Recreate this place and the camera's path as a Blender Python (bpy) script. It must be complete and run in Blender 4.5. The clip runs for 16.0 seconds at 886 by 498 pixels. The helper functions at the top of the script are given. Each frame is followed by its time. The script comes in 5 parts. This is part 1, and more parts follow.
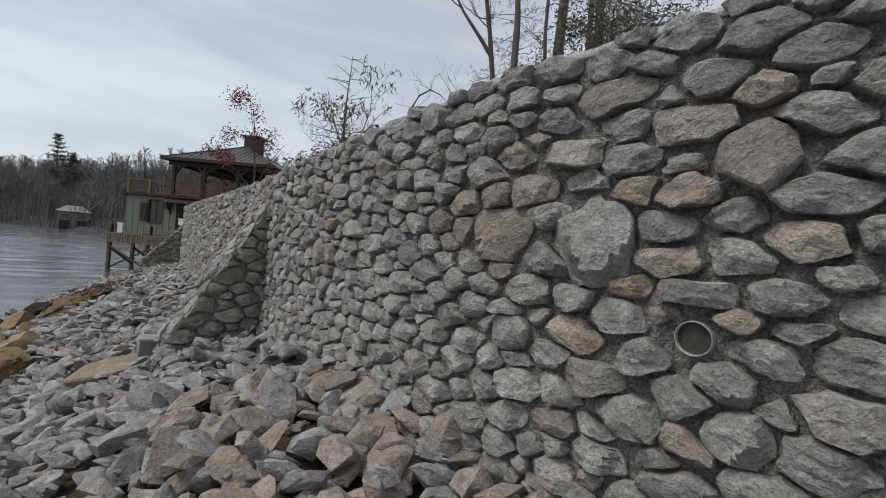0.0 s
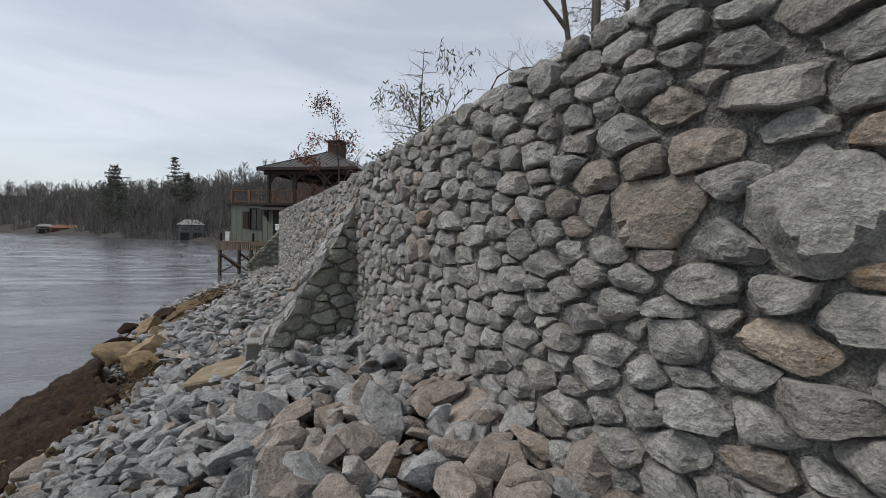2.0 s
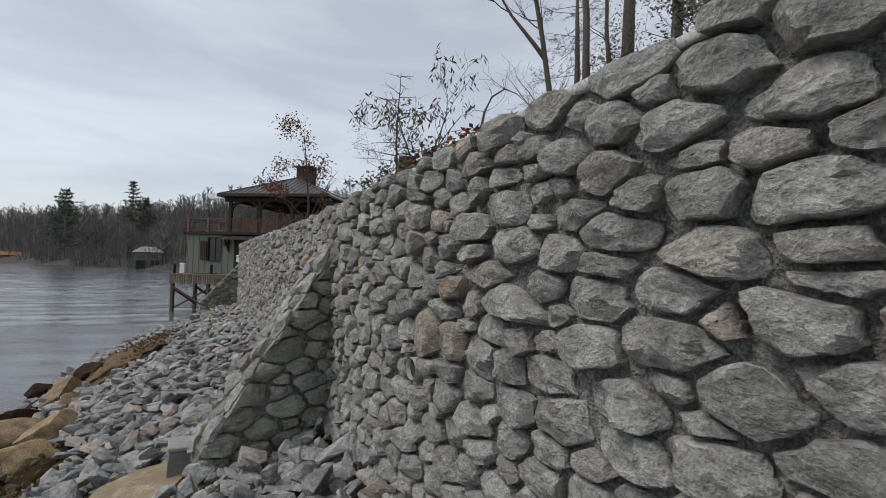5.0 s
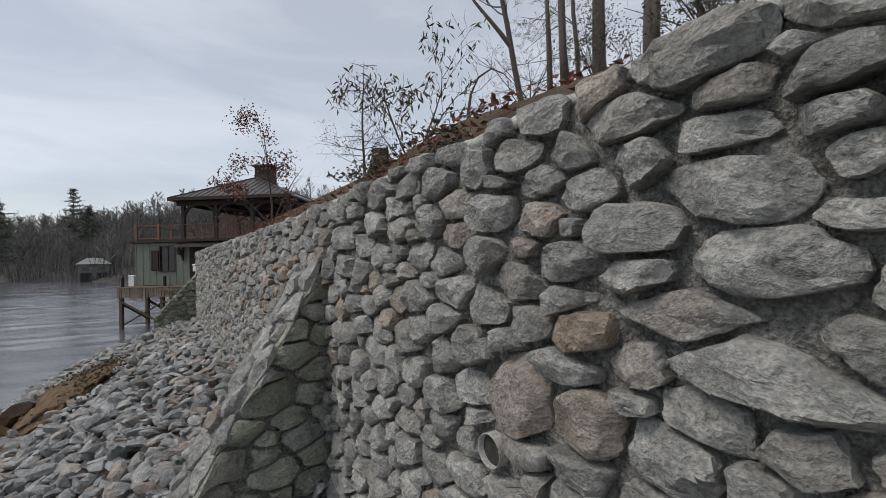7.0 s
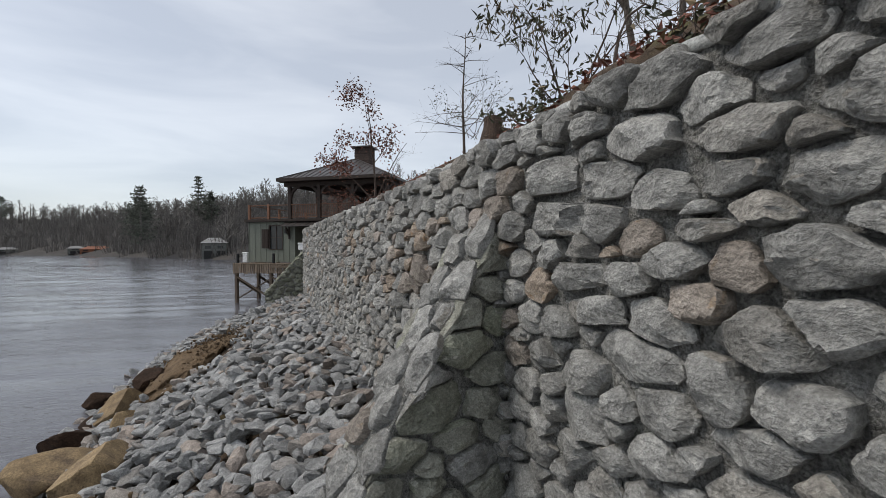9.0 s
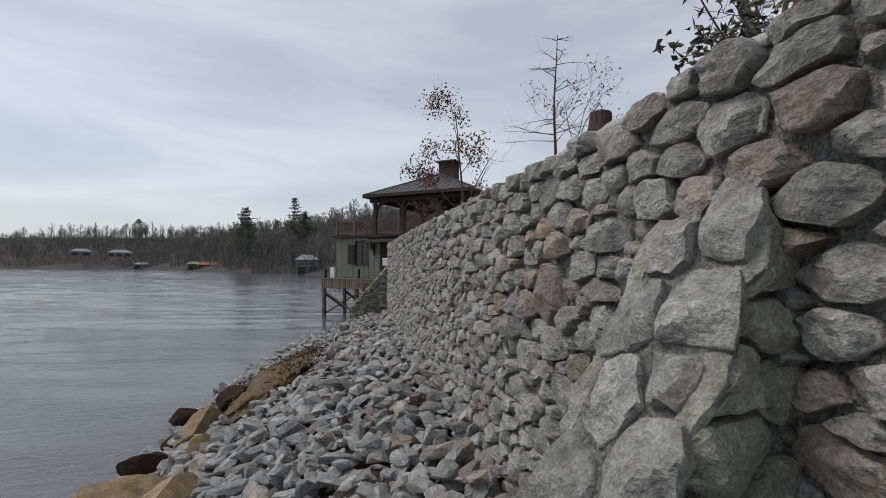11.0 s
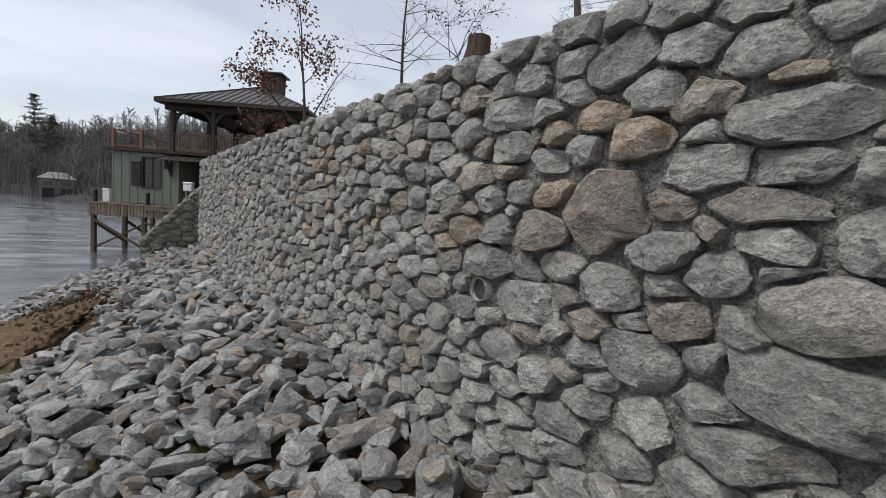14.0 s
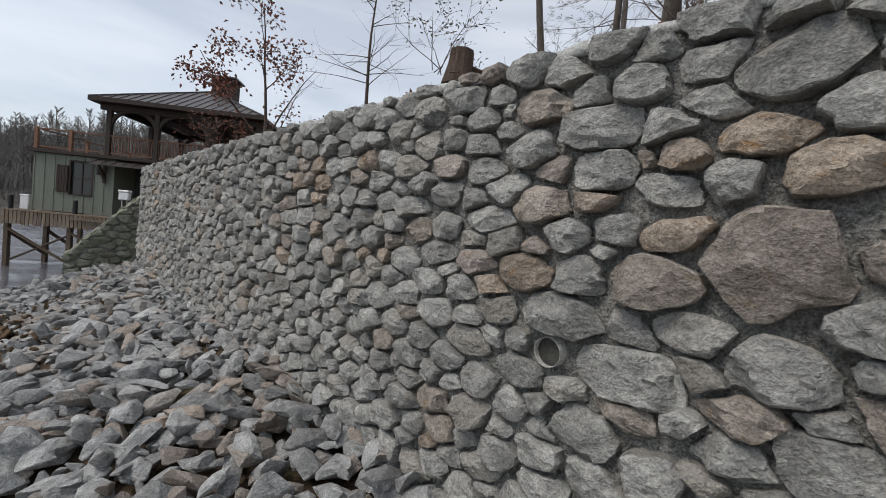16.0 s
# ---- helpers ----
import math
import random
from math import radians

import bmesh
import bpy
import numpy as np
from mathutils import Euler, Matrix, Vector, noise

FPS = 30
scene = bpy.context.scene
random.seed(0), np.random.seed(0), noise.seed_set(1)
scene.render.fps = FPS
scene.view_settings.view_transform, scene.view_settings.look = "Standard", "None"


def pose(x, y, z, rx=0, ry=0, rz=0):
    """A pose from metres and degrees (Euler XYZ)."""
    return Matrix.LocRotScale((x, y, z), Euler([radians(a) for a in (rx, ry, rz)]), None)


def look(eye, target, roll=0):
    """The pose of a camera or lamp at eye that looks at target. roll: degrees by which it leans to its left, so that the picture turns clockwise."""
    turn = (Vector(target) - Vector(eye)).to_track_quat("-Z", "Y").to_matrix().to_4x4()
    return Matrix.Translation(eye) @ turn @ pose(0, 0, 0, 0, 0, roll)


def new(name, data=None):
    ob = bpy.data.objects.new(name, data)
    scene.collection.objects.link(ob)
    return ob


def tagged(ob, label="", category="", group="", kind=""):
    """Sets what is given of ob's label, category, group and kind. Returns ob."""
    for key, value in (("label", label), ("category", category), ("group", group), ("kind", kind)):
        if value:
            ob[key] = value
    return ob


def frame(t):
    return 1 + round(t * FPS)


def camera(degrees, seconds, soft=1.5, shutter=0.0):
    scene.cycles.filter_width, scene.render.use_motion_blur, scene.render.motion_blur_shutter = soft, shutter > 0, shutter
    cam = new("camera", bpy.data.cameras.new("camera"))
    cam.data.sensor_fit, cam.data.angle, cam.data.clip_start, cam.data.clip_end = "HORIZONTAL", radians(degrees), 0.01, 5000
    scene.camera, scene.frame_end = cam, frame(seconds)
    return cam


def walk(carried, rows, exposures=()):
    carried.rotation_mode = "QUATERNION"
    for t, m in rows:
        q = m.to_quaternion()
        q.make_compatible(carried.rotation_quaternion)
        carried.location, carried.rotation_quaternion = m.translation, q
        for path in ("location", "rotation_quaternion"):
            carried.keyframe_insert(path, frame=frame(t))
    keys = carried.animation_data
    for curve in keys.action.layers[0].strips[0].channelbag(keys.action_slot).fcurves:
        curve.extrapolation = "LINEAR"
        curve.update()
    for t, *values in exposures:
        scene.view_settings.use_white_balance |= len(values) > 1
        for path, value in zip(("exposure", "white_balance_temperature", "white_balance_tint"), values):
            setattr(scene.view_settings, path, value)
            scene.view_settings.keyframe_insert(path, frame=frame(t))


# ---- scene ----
cam = camera(90.8, 16.0, 0.75)
PATH = [
    (0, (0.387, 0.88, 1.325), (1.367, 2.623, 1.326), 4.9),
    (0.5, (0.374, 0.957, 1.304), (1.332, 2.713, 1.294), 4.5),
    (1, (0.364, 1.054, 1.287), (1.213, 2.864, 1.252), 4.2),
    (1.5, (0.442, 1.176, 1.319), (1.13, 3.053, 1.259), 2.7),
    (2, (0.414, 1.416, 1.317), (1.063, 3.306, 1.256), 1.3),
    (2.5, (0.306, 1.807, 1.386), (1.062, 3.658, 1.427), -0.7),
    (3, (0.281, 2.007, 1.401), (1.064, 3.847, 1.41), 0.8),
    (3.5, (0.451, 2.352, 1.414), (1.258, 4.179, 1.515), 2.2),
    (4, (0.576, 2.657, 1.599), (1.353, 4.499, 1.663), 2.6),
    (4.2, (0.574, 2.754, 1.616), (1.347, 4.598, 1.671), 2.5),
    (6.3, (0.565, 3.871, 1.674), (1.354, 5.707, 1.764), -0.6),
    (6.5, (0.567, 3.994, 1.728), (1.358, 5.83, 1.785), -0.5),
    (7, (0.504, 4.343, 1.744), (1.423, 6.119, 1.787), -1.6),
    (7.5, (0.477, 4.758, 1.616), (1.367, 6.549, 1.636), 1.3),
    (8, (0.439, 5.039, 1.626), (1.097, 6.926, 1.536), 1.2),
    (8.5, (0.351, 5.358, 1.568), (0.946, 7.266, 1.506), 0.1),
    (9, (0.231, 5.753, 1.573), (0.793, 7.672, 1.56), -0.3),
    (9.5, (0.248, 6.061, 1.504), (0.719, 8.004, 1.489), -0.3),
    (10, (0.252, 6.517, 1.512), (0.523, 8.496, 1.611), -0.1),
    (10.2, (0.232, 6.633, 1.508), (0.428, 8.622, 1.576), 0.2),
    (12.3, (0.001, 7.887, 1.377), (0.358, 9.853, 1.47), -1.3),
    (12.5, (-0.075, 8.057, 1.318), (0.452, 9.98, 1.467), -2.5),
    (13, (-0.378, 8.399, 1.259), (0.709, 10.073, 1.388), -3.4),
    (13.5, (-0.47, 8.477, 1.258), (0.605, 10.163, 1.267), 1.1),
    (14, (-0.451, 8.582, 1.247), (0.556, 10.302, 1.08), 4.0),
    (14.5, (-0.415, 8.863, 1.242), (0.54, 10.61, 1.048), 6.1),
    (15, (-0.433, 9.069, 1.244), (0.488, 10.838, 1.097), 5.6),
    (15.5, (-0.49, 9.354, 1.28), (0.646, 10.996, 1.162), 5.7),
    (16, (-0.545, 9.453, 1.305), (0.643, 11.061, 1.23), 5.4),
]
EXPOSURE = [(0, 0.2, 6620, 10), (7, 0.17, 6620, 10), (9, 0.27, 6620, 10), (10, 0.16, 6600, 10), (12.5, 0.1, 6600, 10), (14.5, 0.42, 6620, 10), (16, 0.36, 6600, 10)]
walk(cam, [(t, look(eye, target, roll)) for t, eye, target, roll in PATH], EXPOSURE)

# ---- world, sun, exposure ----
world = bpy.data.worlds.new("overcast_sky")
scene.world = world
world.use_nodes = True
wt = world.node_tree
wn, wl = wt.nodes, wt.links
wn.clear()
SUN_EL, SUN_AZ = 54.0, -80.0   # degrees; azimuth from +y towards +x
sky = wn.new("ShaderNodeTexSky")
sky.sky_type, sky.sun_disc = "NISHITA", False
sky.sun_elevation, sky.sun_rotation = radians(SUN_EL), radians(SUN_AZ)
sky_bg = wn.new("ShaderNodeBackground")
wl.new(sky.outputs[0], sky_bg.inputs[0])
sky_bg.inputs[1].default_value = 0.04
tc = wn.new("ShaderNodeTexCoord")
mp = wn.new("ShaderNodeMapping")
mp.inputs["Scale"].default_value = (1.1, 1.6, 6.0)
mp.inputs["Rotation"].default_value = (0.0, 0.12, 0.5)
wl.new(tc.outputs["Generated"], mp.inputs[0])
cl = wn.new("ShaderNodeTexNoise")
cl.inputs["Scale"].default_value, cl.inputs["Detail"].default_value, cl.inputs["Roughness"].default_value = 1.6, 5.0, 0.5
cl.inputs["Distortion"].default_value = 0.4
wl.new(mp.outputs[0], cl.inputs["Vector"])
cr_ = wn.new("ShaderNodeValToRGB")
cr_.color_ramp.elements[0].position, cr_.color_ramp.elements[0].color = 0.36, (0.52, 0.55, 0.60, 1)
cr_.color_ramp.elements[1].position, cr_.color_ramp.elements[1].color = 0.62, (0.71, 0.735, 0.77, 1)
wl.new(cl.outputs[0], cr_.inputs[0])
cloud_bg = wn.new("ShaderNodeBackground")
wl.new(cr_.outputs[0], cloud_bg.inputs[0])
cloud_bg.inputs[1].default_value = 0.70
add = wn.new("ShaderNodeAddShader")
wl.new(sky_bg.outputs[0], add.inputs[0])
wl.new(cloud_bg.outputs[0], add.inputs[1])
wo = wn.new("ShaderNodeOutputWorld")
wl.new(add.outputs[0], wo.inputs[0])
sun_data = bpy.data.lights.new("sun", "SUN")
sun_data.energy, sun_data.angle, sun_data.color = 1.5, radians(22), (1.0, 0.95, 0.88)
sun = new("sun", sun_data)
sa, se = radians(SUN_AZ), radians(SUN_EL)
sun.matrix_world = look((math.sin(sa) * math.cos(se) * 50, math.cos(sa) * math.cos(se) * 50, math.sin(se) * 50), (0, 0, 0))


# ---- materials ----
def mat(name, c1, c2, scale=6.0, rough=0.85, bump=0.3, fine=60.0, stain=None, metal=0.0, vary=0.0, bump_dist=0.01, stain_scale=1.3, stain_at=0.55, c3=None, stretch=None, spec=0.5, fleck=0.0):
    """Procedural surface: two colours by coarse noise, a fine grain, an optional stain colour, a per-piece variation."""
    m = bpy.data.materials.new(name)
    m.use_nodes = True
    nt = m.node_tree
    n, l = nt.nodes, nt.links
    b = n["Principled BSDF"]
    geo = n.new("ShaderNodeNewGeometry")
    info = n.new("ShaderNodeObjectInfo")
    co = n.new("ShaderNodeMapping")
    if stretch:
        co.inputs["Scale"].default_value = stretch
    l.new(geo.outputs["Position"], co.inputs[0])
    # one random number for each piece
    r1 = n.new("ShaderNodeMath"); r1.operation = "MULTIPLY"; r1.inputs[1].default_value = 7.31
    l.new(geo.outputs["Random Per Island"], r1.inputs[0])
    r2 = n.new("ShaderNodeMath"); r2.operation = "ADD"
    l.new(r1.outputs[0], r2.inputs[0]); l.new(info.outputs["Random"], r2.inputs[1])
    r3 = n.new("ShaderNodeMath"); r3.operation = "FRACT"
    l.new(r2.outputs[0], r3.inputs[0])
    n1 = n.new("ShaderNodeTexNoise")
    n1.inputs["Scale"].default_value, n1.inputs["Detail"].default_value, n1.inputs["Roughness"].default_value = scale, 6.0, 0.65
    l.new(co.outputs[0], n1.inputs["Vector"])
    n2 = n.new("ShaderNodeTexNoise")
    n2.inputs["Scale"].default_value, n2.inputs["Detail"].default_value, n2.inputs["Roughness"].default_value = fine, 5.0, 0.7
    l.new(co.outputs[0], n2.inputs["Vector"])
    ramp = n.new("ShaderNodeValToRGB")
    e = ramp.color_ramp.elements
    e[0].position, e[0].color = 0.33, (*c1, 1)
    e[1].position, e[1].color = 0.68, (*c2, 1)
    l.new(n1.outputs[0], ramp.inputs[0])
    col = ramp.outputs[0]
    if c3:
        mx = n.new("ShaderNodeMix"); mx.data_type = "RGBA"
        th = n.new("ShaderNodeMapRange"); th.inputs[1].default_value, th.inputs[2].default_value = 0.72, 0.95
        l.new(r3.outputs[0], th.inputs[0]); l.new(th.outputs[0], mx.inputs[0])
        l.new(col, mx.inputs[6]); mx.inputs[7].default_value = (*c3, 1)
        col = mx.outputs[2]
    if stain:
        n3 = n.new("ShaderNodeTexNoise")
        n3.inputs["Scale"].default_value, n3.inputs["Detail"].default_value = stain_scale, 4.0
        l.new(co.outputs[0], n3.inputs["Vector"])
        mr = n.new("ShaderNodeMapRange")
        mr.inputs[1].default_value, mr.inputs[2].default_value = stain_at, stain_at + 0.16
        l.new(n3.outputs[0], mr.inputs[0])
        mx2 = n.new("ShaderNodeMix"); mx2.data_type = "RGBA"
        l.new(mr.outputs[0], mx2.inputs[0]); l.new(col, mx2.inputs[6]); mx2.inputs[7].default_value = (*stain, 1)
        col = mx2.outputs[2]
    # grain and per-piece brightness
    g = n.new("ShaderNodeMapRange"); g.inputs[1].default_value, g.inputs[2].default_value = 0.25, 0.75
    g.inputs[3].default_value, g.inputs[4].default_value = 0.36, 1.62
    l.new(n2.outputs[0], g.inputs[0])
    v = n.new("ShaderNodeMapRange"); v.inputs[3].default_value, v.inputs[4].default_value = 1.0 - vary, 1.0 + vary
    l.new(r3.outputs[0], v.inputs[0])
    gm = n.new("ShaderNodeMath"); gm.operation = "MULTIPLY"
    l.new(g.outputs[0], gm.inputs[0]); l.new(v.outputs[0], gm.inputs[1])
    if fleck:
        n4 = n.new("ShaderNodeTexNoise")
        n4.inputs["Scale"].default_value, n4.inputs["Detail"].default_value = 120.0, 2.0
        l.new(co.outputs[0], n4.inputs["Vector"])
        fr = n.new("ShaderNodeMapRange"); fr.inputs[1].default_value, fr.inputs[2].default_value = 0.34, 0.46
        fr.inputs[3].default_value, fr.inputs[4].default_value = 1.0 - fleck, 1.0
        l.new(n4.outputs[0], fr.inputs[0])
        fm = n.new("ShaderNodeMath"); fm.operation = "MULTIPLY"
        l.new(gm.outputs[0], fm.inputs[0]); l.new(fr.outputs[0], fm.inputs[1])
        gm = fm
    hs = n.new("ShaderNodeHueSaturation")
    l.new(col, hs.inputs["Color"]); l.new(gm.outputs[0], hs.inputs["Value"])
    l.new(hs.outputs[0], b.inputs["Base Color"])
    b.inputs["Roughness"].default_value, b.inputs["Metallic"].default_value = rough, metal
    b.inputs["Specular IOR Level"].default_value = spec
    if bump:
        s = n.new("ShaderNodeMath"); s.operation = "MULTIPLY_ADD"; s.inputs[1].default_value = 0.32
        l.new(n2.outputs[0], s.inputs[0]); l.new(n1.outputs[0], s.inputs[2])
        bp = n.new("ShaderNodeBump")
        bp.inputs["Strength"].default_value, bp.inputs["Distance"].default_value = bump, bump_dist
        l.new(s.outputs[0], bp.inputs["Height"]); l.new(bp.outputs[0], b.inputs["Normal"])
    return m


def stone_mat(name, dark, light, tint, tint_share, rust=None, rust_at=0.6, vary=0.2, relief=0.035, along=1.25, size=8.0, speck=0.24):
    """Split rock: mottled tones, mineral specks, grain that runs its own way in each piece, rust in patches."""
    m = bpy.data.materials.new(name)
    m.use_nodes = True
    n, l = m.node_tree.nodes, m.node_tree.links
    b = n["Principled BSDF"]
    geo, info = n.new("ShaderNodeNewGeometry"), n.new("ShaderNodeObjectInfo")

    def math_node(op, a, c, d=None):
        k = n.new("ShaderNodeMath")
        k.operation = op
        for i, x in enumerate((a, c, d)):
            if x is None:
                continue
            if isinstance(x, (int, float)):
                k.inputs[i].default_value = x
            else:
                l.new(x, k.inputs[i])
        return k.outputs[0]

    def tex(scale, detail, rough, vector, distort=0.0):
        k = n.new("ShaderNodeTexNoise")
        k.inputs["Scale"].default_value, k.inputs["Detail"].default_value = scale, detail
        k.inputs["Roughness"].default_value, k.inputs["Distortion"].default_value = rough, distort
        l.new(vector, k.inputs["Vector"])
        return k.outputs[0]

    def span(value, a, c, lo, hi):
        k = n.new("ShaderNodeMapRange")
        for i, x in enumerate((a, c, lo, hi)):
            k.inputs[i + 1].default_value = x
        l.new(value, k.inputs[0])
        return k.outputs[0]

    def mix(f, a, c):
        k = n.new("ShaderNodeMix")
        k.data_type = "RGBA"
        l.new(f, k.inputs[0])
        l.new(a, k.inputs[6])
        if isinstance(c, tuple):
            k.inputs[7].default_value = (*c, 1)
        else:
            l.new(c, k.inputs[7])
        return k.outputs[2]

    r = math_node("FRACT", math_node("MULTIPLY_ADD", geo.outputs["Random Per Island"], 7.31, info.outputs["Random"]), 0)
    r2 = math_node("FRACT", math_node("MULTIPLY", r, 17.7), 0)
    r3 = math_node("FRACT", math_node("MULTIPLY", r, 91.3), 0)
    turn = n.new("ShaderNodeVectorRotate")
    turn.rotation_type = "X_AXIS"
    l.new(geo.outputs["Position"], turn.inputs["Vector"])
    l.new(span(r2, 0, 1, -0.7, 0.7), turn.inputs["Angle"])
    shift = n.new("ShaderNodeVectorMath")
    shift.operation = "MULTIPLY_ADD"
    shift.inputs[1].default_value = (1.0, 1.0, along)
    l.new(turn.outputs[0], shift.inputs[0])
    off = n.new("ShaderNodeCombineXYZ")
    for i in range(3):
        l.new(math_node("MULTIPLY", r3 if i else r, 40.0 + 9 * i), off.inputs[i])
    l.new(off.outputs[0], shift.inputs[2])
    v = shift.outputs[0]
    coarse = tex(size, 9.0, 0.58, v, 0.25)
    mid = tex(34.0, 6.0, 0.62, v, 0.2)
    fine = tex(95.0, 3.0, 0.55, geo.outputs["Position"])
    ramp = n.new("ShaderNodeValToRGB")
    e = ramp.color_ramp.elements
    e[0].position, e[0].color = 0.30, (*dark, 1)
    e[1].position, e[1].color = 0.66, (*light, 1)
    l.new(coarse, ramp.inputs[0])
    col = mix(span(r2, 1 - tint_share, 1.0, 0.0, 0.85), ramp.outputs[0], tint)
    if rust:
        patch = tex(9.0, 5.0, 0.6, v, 0.8)
        col = mix(span(patch, rust_at, rust_at + 0.14, 0.0, 0.9), col, rust)
    val = math_node("MULTIPLY", span(mid, 0.30, 0.70, 0.74, 1.28), span(r3, 0, 1, 1 - vary, 1 + vary))
    val = math_node("MULTIPLY", val, span(fine, 0.34, 0.62, 1 - speck, 1 + speck * 0.55))
    hs = n.new("ShaderNodeHueSaturation")
    l.new(col, hs.inputs["Color"])
    l.new(val, hs.inputs["Value"])
    l.new(hs.outputs[0], b.inputs["Base Color"])
    b.inputs["Roughness"].default_value = 0.93
    b.inputs["Specular IOR Level"].default_value = 0.25
    hgt = math_node("MULTIPLY_ADD", mid, 0.50, coarse)
    hgt = math_node("MULTIPLY_ADD", fine, 0.10, hgt)
    bp = n.new("ShaderNodeBump")
    bp.inputs["Strength"].default_value, bp.inputs["Distance"].default_value = 1.0, relief
    l.new(hgt, bp.inputs["Height"])
    l.new(bp.outputs[0], b.inputs["Normal"])
    return m


M_STONE = stone_mat("wall_stone_grey", (0.193, 0.192, 0.182), (0.42, 0.415, 0.391), (0.336, 0.311, 0.273), 0.22, vary=0.22, relief=0.06)
M_STONE_TAN = stone_mat("wall_stone_tan", (0.206, 0.179, 0.151), (0.417, 0.37, 0.323), (0.361, 0.318, 0.292), 0.3, (0.344, 0.241, 0.146), 0.60, relief=0.06)
M_STONE_RUST = stone_mat("wall_stone_rust", (0.225, 0.18, 0.14), (0.436, 0.369, 0.302), (0.387, 0.324, 0.27), 0.2, (0.306, 0.176, 0.081), 0.57, relief=0.06)
M_STONE_MOSS = stone_mat("buttress_stone", (0.202, 0.202, 0.17), (0.423, 0.419, 0.359), (0.304, 0.317, 0.239), 0.4, relief=0.06)
M_MOSSY = stone_mat("mossy_pier_stone", (0.15, 0.155, 0.12), (0.31, 0.31, 0.255), (0.21, 0.23, 0.15), 0.4, relief=0.06)
M_MORTAR = stone_mat("mortar", (0.20, 0.198, 0.187), (0.40, 0.395, 0.37), (0.30, 0.31, 0.27), 0.0, (0.22, 0.235, 0.19), 0.60, vary=0.0, relief=0.13, along=1.0, size=22.0, speck=0.4)
M_CAP = mat("cap_mortar", (0.34, 0.345, 0.33), (0.47, 0.47, 0.45), 6, 0.95, 0.7, 80, bump_dist=0.02, spec=0.2)
M_RIPRAP = stone_mat("riprap_grey", (0.185, 0.188, 0.187), (0.40, 0.40, 0.391), (0.32, 0.28, 0.24), 0.16, vary=0.27, relief=0.05, along=1.4, size=9.0, speck=0.25)
M_RIPRAP_TAN = stone_mat("riprap_tan", (0.197, 0.168, 0.146), (0.377, 0.332, 0.295), (0.344, 0.287, 0.238), 0.4, (0.295, 0.213, 0.139), 0.66, vary=0.22, relief=0.05, along=1.4, size=9.0, speck=0.25)
M_BOULDER = mat("tan_boulder", (0.13, 0.088, 0.048), (0.30, 0.215, 0.115), 5, 0.85, 0.8, 45, stain=(0.10, 0.07, 0.045), vary=0.15, bump_dist=0.03, stain_scale=2.4)
M_SOIL = mat("soil_and_litter", (0.055, 0.040, 0.028), (0.125, 0.092, 0.066), 3.5, 0.95, 1.0, 50, stain=(0.10, 0.09, 0.04), bump_dist=0.05, spec=0.15)
M_DARKSOIL = mat("wet_soil", (0.022, 0.014, 0.010), (0.058, 0.034, 0.021), 5, 0.9, 1.0, 40, bump_dist=0.05, spec=0.2)
M_CLAY = mat("tan_soil", (0.095, 0.066, 0.041), (0.185, 0.132, 0.083), 4, 0.95, 1.0, 40, stain=(0.12, 0.08, 0.045), bump_dist=0.05, spec=0.15)
M_SLAB = mat("stained_slab", (0.17, 0.125, 0.075), (0.28, 0.225, 0.15), 3, 0.85, 0.5, 60, stain=(0.36, 0.32, 0.25), bump_dist=0.01, stain_scale=3.5)
# grey concrete, darkened in colour for the shadow on the block
M_BLOCK = mat("shaded_block_concrete", (0.15, 0.15, 0.14), (0.24, 0.24, 0.22), 8, 0.9, 0.5, 120, bump_dist=0.01)
M_LID = mat("pale_lid_concrete", (0.22, 0.22, 0.205), (0.32, 0.32, 0.30), 7, 0.9, 0.4, 90, bump_dist=0.01)
M_PVC = mat("grey_pvc", (0.28, 0.275, 0.25), (0.40, 0.39, 0.36), 9, 0.5, 0.1, 80)
M_BORE_SHADE = mat("pipe_inside_shade", (0.020, 0.020, 0.018), (0.06, 0.058, 0.05), 9, 0.8, 0.2, 80)
M_SIDING = mat("green_siding", (0.14, 0.152, 0.122), (0.178, 0.19, 0.155), 2, 0.7, 0.15, 40, stretch=(8, 8, 0.6), vary=0.04)
M_TIMBER = mat("dark_timber", (0.020, 0.013, 0.010), (0.042, 0.026, 0.018), 5, 0.75, 0.3, 50, stretch=(4, 4, 1))
M_RAIL = mat("red_brown_rail", (0.13, 0.060, 0.034), (0.21, 0.105, 0.06), 5, 0.7, 0.2, 50, vary=0.15)
M_DECKWOOD = mat("weathered_planks", (0.125, 0.092, 0.064), (0.23, 0.178, 0.13), 6, 0.85, 0.4, 60, stretch=(6, 6, 0.8), vary=0.3)
M_PILE = mat("wet_piling", (0.055, 0.038, 0.026), (0.13, 0.092, 0.06), 5, 0.75, 0.4, 50, stretch=(5, 5, 0.7), vary=0.2)
M_ROOF = mat("brown_metal_roof", (0.058, 0.050, 0.046), (0.088, 0.076, 0.071), 1.5, 0.42, 0.05, 30, metal=0.3)
M_BRICK = mat("chimney_brick", (0.048, 0.035, 0.030), (0.095, 0.066, 0.054), 9, 0.9, 0.4, 60, vary=0.25)
M_BLACK = mat("black_metal", (0.012, 0.012, 0.012), (0.03, 0.03, 0.03), 6, 0.5, 0.05, 60, metal=0.5)
# for the door, and for the porch wall with its shade in the colour
M_DOOR_AND_SHADE = mat("door_and_porch_shade", (0.030, 0.034, 0.032), (0.05, 0.055, 0.05), 3, 0.6, 0.1, 50)
